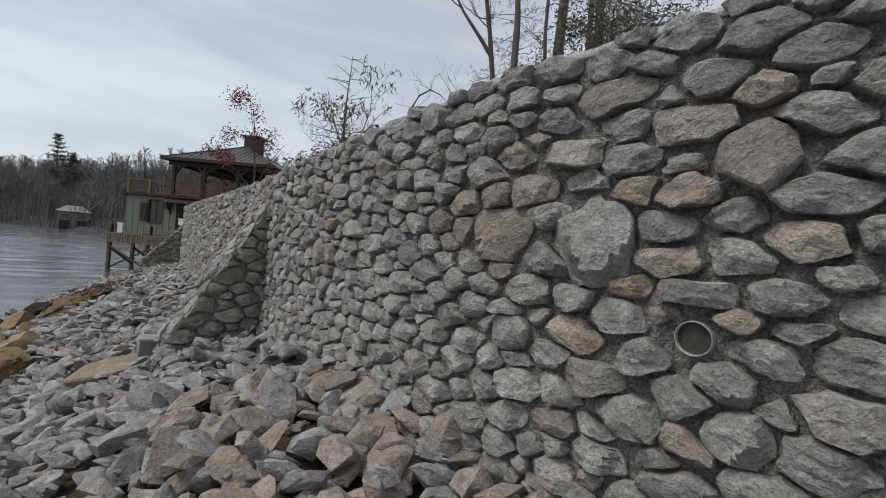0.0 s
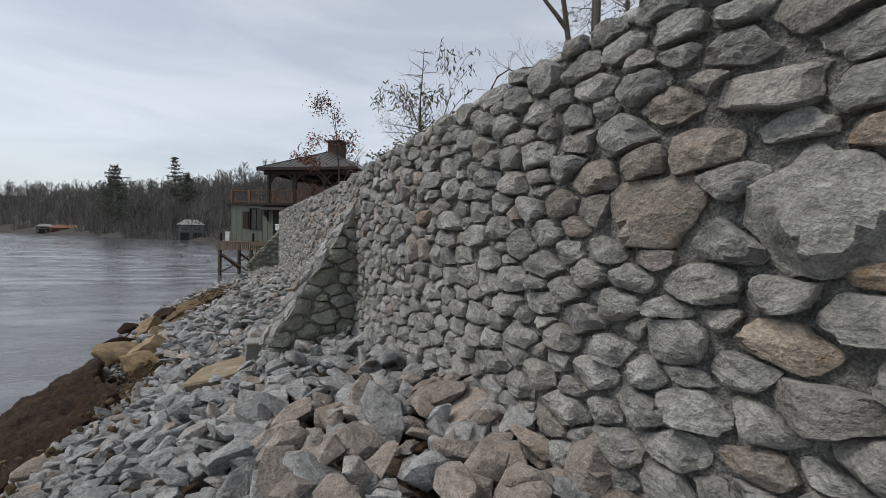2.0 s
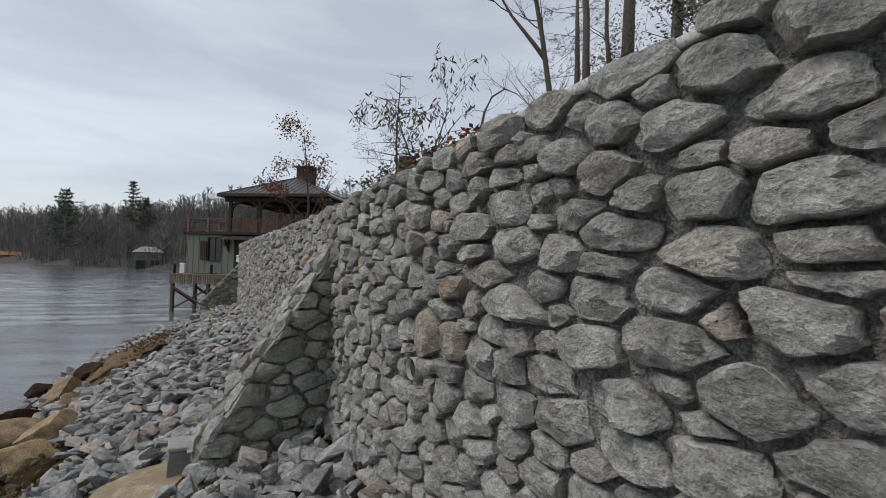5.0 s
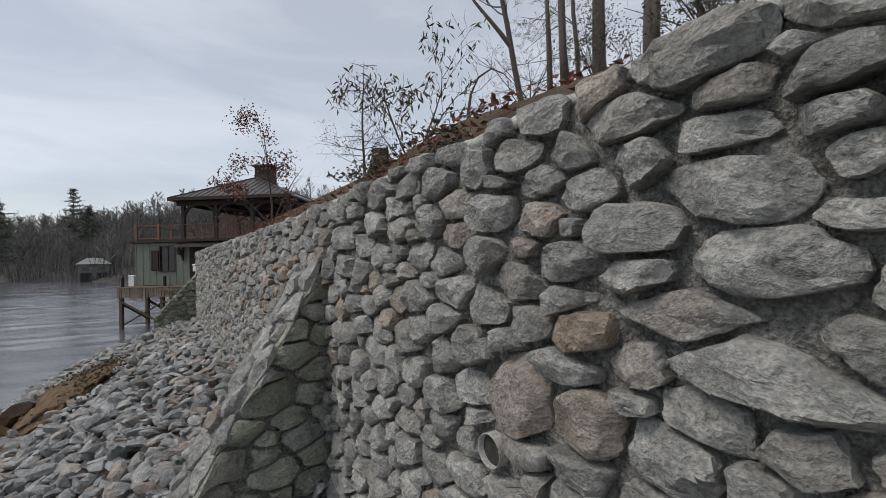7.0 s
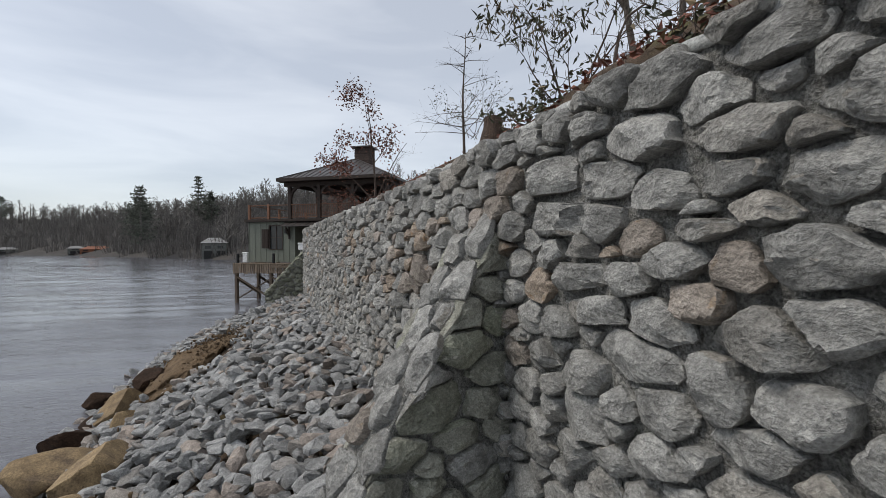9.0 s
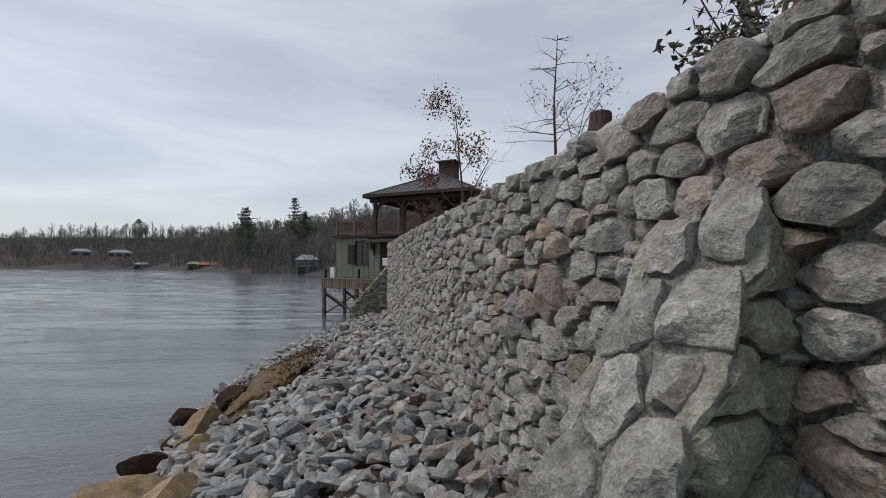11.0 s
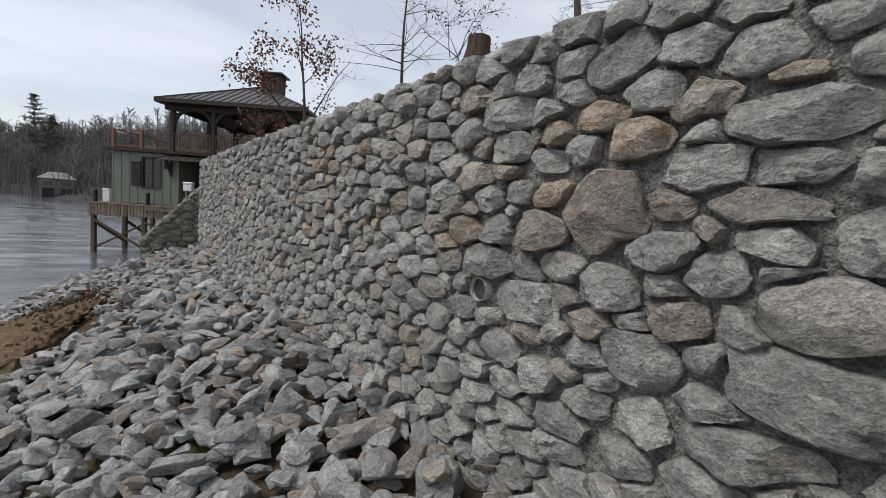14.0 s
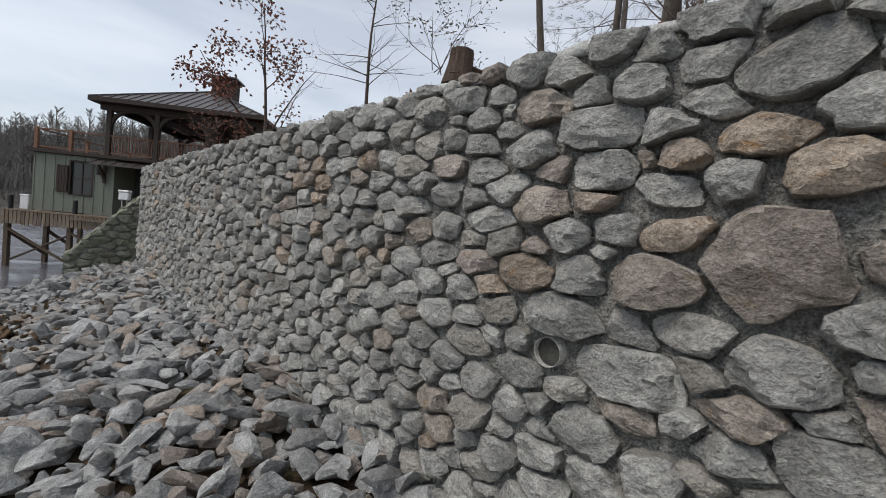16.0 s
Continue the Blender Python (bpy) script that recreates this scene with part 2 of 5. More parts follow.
M_WHITE = mat("white_enamel", (0.66, 0.67, 0.67), (0.78, 0.78, 0.77), 3, 0.45, 0.05, 50)
M_BARK = mat("grey_bark", (0.060, 0.050, 0.042), (0.14, 0.118, 0.10), 12, 0.9, 0.8, 70, stretch=(3, 3, 0.5), bump_dist=0.02)
M_TWIG = mat("brown_twig", (0.050, 0.036, 0.028), (0.11, 0.08, 0.062), 12, 0.85, 0.2, 60)
M_LEAF_G = mat("dull_green_leaf", (0.040, 0.046, 0.024), (0.085, 0.088, 0.045), 3, 0.6, 0.1, 30, vary=0.45, c3=(0.12, 0.085, 0.045))
M_LEAF_R = mat("russet_leaf", (0.13, 0.048, 0.033), (0.23, 0.092, 0.058), 3, 0.7, 0.1, 30, vary=0.45)
M_EVERGREEN = mat("evergreen_leaf", (0.038, 0.052, 0.026), (0.085, 0.098, 0.05), 2, 0.6, 0.1, 30, vary=0.5, c3=(0.12, 0.10, 0.05))
M_STUMP = mat("stump_wood", (0.045, 0.029, 0.021), (0.105, 0.067, 0.047), 9, 0.9, 0.9, 60, stretch=(3, 3, 0.6), bump_dist=0.03)
# bare wood lightened: haze and sky between the twigs are put into the colour
M_FARWOOD = mat("bare_far_woods", (0.10, 0.091, 0.083), (0.18, 0.167, 0.153), 0.15, 0.95, 0.0, 2, vary=0.35)
M_FARPINE = mat("far_pine", (0.080, 0.090, 0.072), (0.135, 0.142, 0.115), 0.3, 0.9, 0.0, 2, vary=0.4)
M_FARGROUND = mat("far_woodland_floor", (0.030, 0.026, 0.022), (0.06, 0.053, 0.046), 0.2, 0.95, 0.0, 2)
M_FARWALL = mat("far_boathouse_wall", (0.10, 0.105, 0.095), (0.16, 0.165, 0.15), 1, 0.8, 0.0, 8)
M_FARROOF = mat("far_pale_roof", (0.17, 0.17, 0.165), (0.24, 0.24, 0.235), 1, 0.7, 0.0, 8)
M_FARRED = mat("far_red_stain", (0.20, 0.075, 0.04), (0.27, 0.11, 0.06), 1, 0.8, 0.0, 8)


def glass_mat(name):
    m = bpy.data.materials.new(name)
    m.use_nodes = True
    b = m.node_tree.nodes["Principled BSDF"]
    b.inputs["Base Color"].default_value = (0.02, 0.025, 0.03, 1)
    b.inputs["Roughness"].default_value = 0.06
    return m


M_GLASS = glass_mat("dark_window_glass")


def water_mat():
    m = bpy.data.materials.new("lake_water")
    m.use_nodes = True
    n, l = m.node_tree.nodes, m.node_tree.links
    b = n["Principled BSDF"]
    b.inputs["Base Color"].default_value = (0.115, 0.114, 0.126, 1)
    b.inputs["Roughness"].default_value = 0.03
    b.inputs["IOR"].default_value = 1.333
    geo = n.new("ShaderNodeNewGeometry")
    h = []
    for sc, rot, amp in (((1.5, 3.2, 1), 0.2, 1.0), ((4.0, 8.0, 1), 0.4, 0.5), ((0.05, 0.12, 1), 0.3, 0.0)):
        mpn = n.new("ShaderNodeMapping")
        mpn.inputs["Scale"].default_value, mpn.inputs["Rotation"].default_value = sc, (0, 0, rot)
        l.new(geo.outputs["Position"], mpn.inputs[0])
        t = n.new("ShaderNodeTexNoise")
        t.inputs["Scale"].default_value, t.inputs["Detail"].default_value, t.inputs["Roughness"].default_value = 1.6, 3.0, 0.55
        t.inputs["Distortion"].default_value = 0.5
        l.new(mpn.outputs[0], t.inputs["Vector"])
        h.append((t, amp))
    ma = n.new("ShaderNodeMath"); ma.operation = "MULTIPLY_ADD"; ma.inputs[1].default_value = h[1][1]
    l.new(h[1][0].outputs[0], ma.inputs[0]); l.new(h[0][0].outputs[0], ma.inputs[2])
    # calm and ruffled patches
    mr = n.new("ShaderNodeMapRange"); mr.inputs[1].default_value, mr.inputs[2].default_value = 0.40, 0.60
    mr.inputs[3].default_value, mr.inputs[4].default_value = 0.35, 1.0
    l.new(h[2][0].outputs[0], mr.inputs[0])
    bp = n.new("ShaderNodeBump")
    bp.inputs["Distance"].default_value = 0.034
    l.new(mr.outputs[0], bp.inputs["Strength"]); l.new(ma.outputs[0], bp.inputs["Height"])
    l.new(bp.outputs[0], b.inputs["Normal"])
    return m


M_WATER = water_mat()


# ---- mesh helpers ----
class MB:
    """Collects vertices and faces of one mesh."""

    def __init__(self):
        self.v, self.f = [], []

    def raw(self, vs, fs):
        k = len(self.v)
        self.v += [tuple(p) for p in vs]
        self.f += [tuple(i + k for i in q) for q in fs]
        return self

    def box(self, x0, x1, y0, y1, z0, z1, bev=0.0):
        if bev <= 0:
            vs = [(x, y, z) for z in (z0, z1) for y in (y0, y1) for x in (x0, x1)]
            return self.raw(vs, [(0, 2, 3, 1), (4, 5, 7, 6), (0, 1, 5, 4), (1, 3, 7, 5), (3, 2, 6, 7), (2, 0, 4, 6)])
        b = bev
        ring = lambda z, i: [(x0 + i, y0 + b, z), (x0 + b, y0 + i, z), (x1 - b, y0 + i, z), (x1 - i, y0 + b, z), (x1 - i, y1 - b, z), (x1 - b, y1 - i, z), (x0 + b, y1 - i, z), (x0 + i, y1 - b, z)]
        vs = ring(z0, b) + ring(z0 + b, 0) + ring(z1 - b, 0) + ring(z1, b)
        fs = [tuple(range(7, -1, -1)), tuple(range(24, 32))]
        for r in range(3):
            fs += [(r * 8 + i, r * 8 + (i + 1) % 8, r * 8 + 8 + (i + 1) % 8, r * 8 + 8 + i) for i in range(8)]
        return self.raw(vs, fs)

    def tube(self, pts, rad, n=6, cap=True):
        """A tapered tube through points."""
        pts = [Vector(p) for p in pts]
        k0 = len(self.v)
        for i, p in enumerate(pts):
            d = (pts[min(i + 1, len(pts) - 1)] - pts[max(i - 1, 0)]).normalized()
            a = d.cross(Vector((0.31, 0.2, 0.93)) if abs(d.z) < 0.9 else Vector((1, 0.1, 0))).normalized()
            b = d.cross(a)
            r = rad[i] if isinstance(rad, (list, tuple)) else rad
            for j in range(n):
                t = 2 * math.pi * j / n
                self.v.append(tuple(p + a * (r * math.cos(t)) + b * (r * math.sin(t))))
        for i in range(len(pts) - 1):
            for j in range(n):
                self.f.append((k0 + i * n + j, k0 + i * n + (j + 1) % n, k0 + (i + 1) * n + (j + 1) % n, k0 + (i + 1) * n + j))
        if cap:
            self.f.append(tuple(k0 + j for j in range(n - 1, -1, -1)))
            self.f.append(tuple(k0 + (len(pts) - 1) * n + j for j in range(n)))
        return self

    def beam(self, a, b, w, h, up=(0, 0, 1)):
        """A squared timber from a to b."""
        a, b = Vector(a), Vector(b)
        d = (b - a).normalized()
        s = d.cross(Vector(up)).normalized()
        u = s.cross(d)
        vs = [p + s * (i * w / 2) + u * (j * h / 2) for p in (a, b) for i, j in ((-1, -1), (1, -1), (1, 1), (-1, 1))]
        return self.raw(vs, [(3, 2, 1, 0), (4, 5, 6, 7), (0, 1, 5, 4), (1, 2, 6, 5), (2, 3, 7, 6), (3, 0, 4, 7)])

    def mesh(self, name, smooth=False):
        me = bpy.data.meshes.new(name)
        me.from_pydata(self.v, [], self.f)
        if smooth:
            me.polygons.foreach_set("use_smooth", [True] * len(me.polygons))
        me.update()
        return me


def put(name, mb, material, parent=None, label="", smooth=False):
    """Links a collected mesh as one object, under a parent if given."""
    me = mb if isinstance(mb, bpy.types.Mesh) else mb.mesh(name, smooth)
    if material and not me.materials:
        me.materials.append(material)
    ob = new(name, me)
    if parent:
        ob.parent = parent
    if label:
        ob["label"] = label
    return ob


def empty(name, m=None):
    ob = new(name)
    if m is not None:
        ob.matrix_world = m
    return ob


# ---- plan: the wall's line, the ground, the far shore ----
WALL = [(3.3, -2.5), (2.62, 0.6), (2.17, 2.36), (1.99, 3.0), (1.79, 4.2), (1.57, 6.1), (1.39, 8.2), (1.26, 9.9), (1.08, 11.6), (0.80, 14.0), (0.42, 17.3), (0.02, 21.2), (-0.12, 23.0), (0.05, 24.4), (0.75, 25.6), (2.2, 26.6)]


def spline(pts, n=12):
    p = np.array([pts[0]] + list(pts) + [pts[-1]], float)
    o = []
    for i in range(1, len(p) - 2):
        a, b, c, d = p[i - 1:i + 3]
        for k in range(n):
            t = k / n
            o.append(0.5 * (2 * b + (c - a) * t + (2 * a - 5 * b + 4 * c - d) * t * t + (3 * b - a - 3 * c + d) * t ** 3))
    o.append(p[-2])
    return np.array(o)


LINE = spline(WALL)
LEN = np.r_[0, np.cumsum(np.hypot(*np.diff(LINE, axis=0).T))]
TAN = np.gradient(LINE, axis=0)
TAN /= np.hypot(*TAN.T)[:, None]
WALL_T = 0.42


def on_wall(s, z, d):
    """The place at length s along the wall's face, height z, d metres out towards the lake."""
    x, y = np.interp(s, LEN, LINE[:, 0]), np.interp(s, LEN, LINE[:, 1])
    tx, ty = np.interp(s, LEN, TAN[:, 0]), np.interp(s, LEN, TAN[:, 1])
    k = 1 / math.hypot(tx, ty)
    return (x - ty * k * d, y + tx * k * d, z)


def wall_top(s):
    return float(np.interp(s, [0, 4.5, 7, 9, 12, 16, 31], [2.58, 2.48, 2.38, 2.30, 2.26, 2.24, 2.24]))


def base_z(y):
    return np.interp(y, [-6, 1, 3, 4.5, 6.5, 8, 9.5, 11.2, 14, 18, 22, 27, 40], [0.05, 0.10, 0.10, 0.16, 0.0, -0.16, -0.25, -0.30, -0.12, -0.2, -0.32, -0.48, -0.9])


EXT = np.vstack([[(14, -40), (5.2, -10)], LINE[::4], [(6.0, 27.6), (14, 29.0), (40, 33), (200, 60)]])
SHORE = np.array([(200, 40), (90, 80), (30, 112), (-27, 143), (-62, 190), (-100, 246), (-210, 345), (-600, 470), (-900, 300)], float)
WATER_Z = -1.8


def side(px, py, line):
    """Signed distance to a line, positive on its left."""
    best, sign = np.full(px.shape, 1e9), np.ones(px.shape)
    for (ax, ay), (bx, by) in zip(line[:-1], line[1:]):
        ux, uy = bx - ax, by - ay
        t = np.clip(((px - ax) * ux + (py - ay) * uy) / (ux * ux + uy * uy), 0, 1)
        qx, qy = px - ax - t * ux, py - ay - t * uy
        d = np.hypot(qx, qy)
        near = d < best - 1e-9
        sign = np.where(near, np.where(ux * qy - uy * qx >= 0, 1.0, -1.0), sign)
        best = np.where(near, d, best)
    return best * sign


def ground_z(px, py):
    px, py = np.asarray(px, float), np.asarray(py, float)
    d = side(px, py, EXT)
    b = base_z(py)
    k = np.interp(py, [2.0, 6.5], [2.2, 1.4])
    bank = b - 0.22 * np.minimum(d, k) - 0.42 * np.clip(d - k, 0, 6)
    hill = 2.16 + 15 * (1 - np.exp(-0.62 * np.clip(-d - 0.45, 0, 200) / 15)) + 0.42 * np.exp(-((-d - 1.35) / 0.75) ** 2 - ((py - 8.3) / 2.6) ** 2)
    z = np.where(d >= -0.31, np.maximum(bank, -3.6), hill)
    far = -side(px, py, SHORE)
    rise = WATER_Z - 1.0 + 1.3 * np.clip(far, 0, 1) + (30 + 5 * np.clip((-px - 150) / 200, 0, 1)) * (1 - np.exp(-np.clip(far - 3, 0, 500) / 52))
    return np.where(far > -1.5, np.where(d > 0, rise, z), z)


# ---- ground, water ----
def ground():
    def axis(lo, a, b, hi, step):
        mid = list(np.arange(a, b, step))
        left, right, k = [], [], step
        p = a
        while p > lo:
            k *= 1.22
            p -= min(k, 24)
            left.append(p)
        p, k = mid[-1], step
        while p < hi:
            k *= 1.22
            p += min(k, 24)
            right.append(p)
        return np.array(left[::-1] + mid + right)
    xs, ys = axis(-900, -4, 5, 500, 0.19), axis(-200, -3, 29, 900, 0.19)
    gx, gy = np.meshgrid(xs, ys)
    gz = ground_z(gx, gy)
    near = (np.abs(gx) < 25) & (gy < 45)
    bumps = np.array([noise.noise((x * 0.9, y * 0.9, 0.3)) for x, y in zip(gx.ravel(), gy.ravel())]).reshape(gx.shape)
    gz = gz + np.where(near, 0.07, 0.8) * bumps - np.where((gz > 2) & near, 0.0, 0.16)
    nx, ny = len(xs), len(ys)
    vs = np.stack([gx.ravel(), gy.ravel(), gz.ravel()], 1)
    i = np.arange(nx * ny).reshape(ny, nx)
    q = np.stack([i[:-1, :-1], i[:-1, 1:], i[1:, 1:], i[1:, :-1]], -1).reshape(-1, 4)
    mb = MB()
    mb.v, mb.f = vs.tolist(), q.tolist()
    ob = put("ground", mb, M_SOIL, smooth=True)
    ob.data.materials.append(M_FARGROUND)
    for p in ob.data.polygons:
        if p.center.y > 90 or p.center.x < -60:
            p.material_index = 1
    tagged(ob, "brown soil and leaf litter on the lake bank and hill", "ground", kind="structure")
    # ripples run along the lake; they grow longer where the sheet is coarser
    def steps(a, b, first, grow, most):
        p, k, row = a, first, []
        while p < b:
            row.append(p)
            p += k
            k = min(k * grow, most)
        return row
    xs = np.array([-1500.0, -700.0] + [2.0 - p for p in steps(0, 330, 0.45, 1.006, 1.6)][::-1] + [60.0, 700.0])
    ys = np.array([-400.0, -60.0] + steps(-6, 62, 0.16, 1.0, 0.16) + steps(62.2, 390, 0.2, 1.004, 0.9) + [600.0, 1200.0])
    gap = np.gradient(ys)
    gx, gy = np.meshgrid(xs, ys)
    gap = np.repeat(gap[:, None], len(xs), 1)
    rng = random.Random(88)
    gz = np.zeros_like(gx)
    for k in range(31):
        wave = 0.75 * 1.085 ** k
        turn = rng.gauss(0.12, 0.34)
        kx, ky = math.sin(turn) * 6.283 / wave, math.cos(turn) * 6.283 / wave
        ph = rng.uniform(0, 6.28)
        patch = 0.6 + 0.4 * np.sin(gx * rng.uniform(0.02, 0.12) + gy * rng.uniform(0.03, 0.2) + ph * 3)
        slope = 0.024 if wave < 3 else 0.022 * np.clip((gap - 0.16) / 0.5, 0.3, 1)
        gz += patch * slope * wave / 6.283 * np.clip(wave / (2.6 * gap) - 1, 0, 1) * np.sin(kx * gx + ky * gy + ph)
    gz[:2], gz[-2:], gz[:, :2], gz[:, -2:] = 0, 0, 0, 0
    i = np.arange(gx.size).reshape(gx.shape)
    w = MB()
    w.v = np.stack([gx.ravel(), gy.ravel(), gz.ravel() + WATER_Z], 1).tolist()
    w.f = np.stack([i[:-1, :-1], i[:-1, 1:], i[1:, 1:], i[1:, :-1]], -1).reshape(-1, 4).tolist()
    tagged(put("water", w, M_WATER, smooth=True), "grey rippled lake water under an overcast sky", "lake", kind="structure")


ground()


# ---- the stone wall ----
S0, S1 = 2.2, 30.2


def wall_core():
    """Mortar body with a rough face, and the trowelled cap on it."""
    mb = MB()
    ss = np.arange(0, LEN[-1] + 0.001, 0.06)
    zs = np.linspace(0, 1, 52)
    rows = []
    for s in ss:
        t = wall_top(s) - 0.05
        lo = float(base_z(np.interp(s, LEN, LINE[:, 1]))) - 0.7
        r = []
        for k in zs:
            z = lo + (t - lo) * k
            d = -0.002 + 0.018 * noise.noise((s * 5, z * 6, 1.7)) + 0.014 * noise.noise((s * 15, z * 15, 4.1))
            r.append(on_wall(s, z, d))
        r.append(on_wall(s, t, -WALL_T))
        r.append(on_wall(s, lo, -WALL_T))
        rows.append(r)
    n = len(rows[0])
    vs = [p for r in rows for p in r]
    fs = [(i * n + j, (i + 1) * n + j, (i + 1) * n + (j + 1) % n, i * n + (j + 1) % n) for i in range(len(rows) - 1) for j in range(n)]
    fs += [tuple(range(n)), tuple(range(len(vs) - 1, len(vs) - n - 1, -1))]
    wall = put("wall_lakeside", mb.raw(vs, fs), M_MORTAR, smooth=True)
    tagged(wall, "long curving fieldstone retaining wall with rough grey mortar joints", "wall", kind="structure")
    cap = MB()
    rows = []
    for s in ss:
        t = wall_top(s)
        w = 0.012 * noise.noise((s * 3, 2.2, 0.4)) + 0.012 * noise.noise((s * 9, 5.2, 0.4))
        rows.append([on_wall(s, t - 0.055, 0.012 + w), on_wall(s, t - 0.005 + w, 0.0 + w), on_wall(s, t + 0.012 + w, -0.06), on_wall(s, t + 0.02 + w, -0.22), on_wall(s, t - 0.01, -WALL_T - 0.02), on_wall(s, t - 0.07, -WALL_T - 0.02)])
    n = 6
    vs = [p for r in rows for p in r]
    fs = [(i * n + j, (i + 1) * n + j, (i + 1) * n + (j + 1) % n, i * n + (j + 1) % n) for i in range(len(rows) - 1) for j in range(n)]
    put("cap", cap.raw(vs, fs), M_CAP, wall, "smooth pale mortar cap along the top", smooth=True)
    return wall


def reach_of(q, ds, dz):
    """How far a marked stone reaches from its centre in the direction (ds, dz)."""
    c, n = math.cos(radians(q[6])), math.sin(radians(q[6]))
    u, v = ds * c + dz * n, -ds * n + dz * c
    return 1 / (abs(u / (q[4] * 0.5)) ** 2.6 + abs(v / (q[5] * 0.5)) ** 2.6) ** (1 / 2.6)


def pack(lo, hi, bottom, top, first, sizes, aspect, seed, tries):
    """Seeds of a random rubble bond: (s, z, radius, tone, width, height, tilt); the given ones come first."""
    rng = random.Random(seed)
    cell, grid, out = 0.3, {}, []

    def add(p):
        out.append(p)
        grid.setdefault((int(p[0] / aspect / cell), int(p[1] / cell)), []).append(p)

    for s, z, w, h, tilt, tone in first:
        add((s, z, math.sqrt(w / aspect * h) * 0.5, tone, w, h, tilt))
    marked = sorted(out)
    keys = [q[0] for q in marked]
    for n in range(tries):
        big = rng.random()
        f = 1 - n / tries
        r = sizes[0] + (sizes[1] - sizes[0]) * (0.65 * f + 0.35 * big * f)
        s = rng.uniform(lo, hi)
        z = rng.uniform(bottom(s), top(s) - r * 0.55)
        a, i, j = s / aspect, int(s / aspect / cell), int(z / cell)
        ok = True
        for u in (i - 1, i, i + 1):
            for v in (j - 1, j, j + 1):
                for q in grid.get((u, v), ()):
                    if q[3] is None and (q[0] / aspect - a) ** 2 + (q[1] - z) ** 2 < (0.90 * (q[2] + r)) ** 2:
                        ok = False
                        break
        if not ok:
            continue
        for q in marked[bisect(keys, s - 0.6):bisect(keys, s + 0.6)]:
            dist = math.hypot(s - q[0], z - q[1]) + 1e-6
            es, ez = (s - q[0]) / dist, (z - q[1]) / dist
            if dist < reach_of(q, es, ez) + r * 0.64 * math.hypot(es * aspect, ez):
                ok = False
                break
        if ok:
            k = rng.uniform(0.85, 1.45)
            add((s, z, r, None, 2.7 * r * aspect * k, 2.7 * r / math.sqrt(k), 0.0))
    return out


def bisect(keys, x):
    """The first place in sorted keys whose value is not under x."""
    return int(np.searchsorted(keys, x))


POW = 46


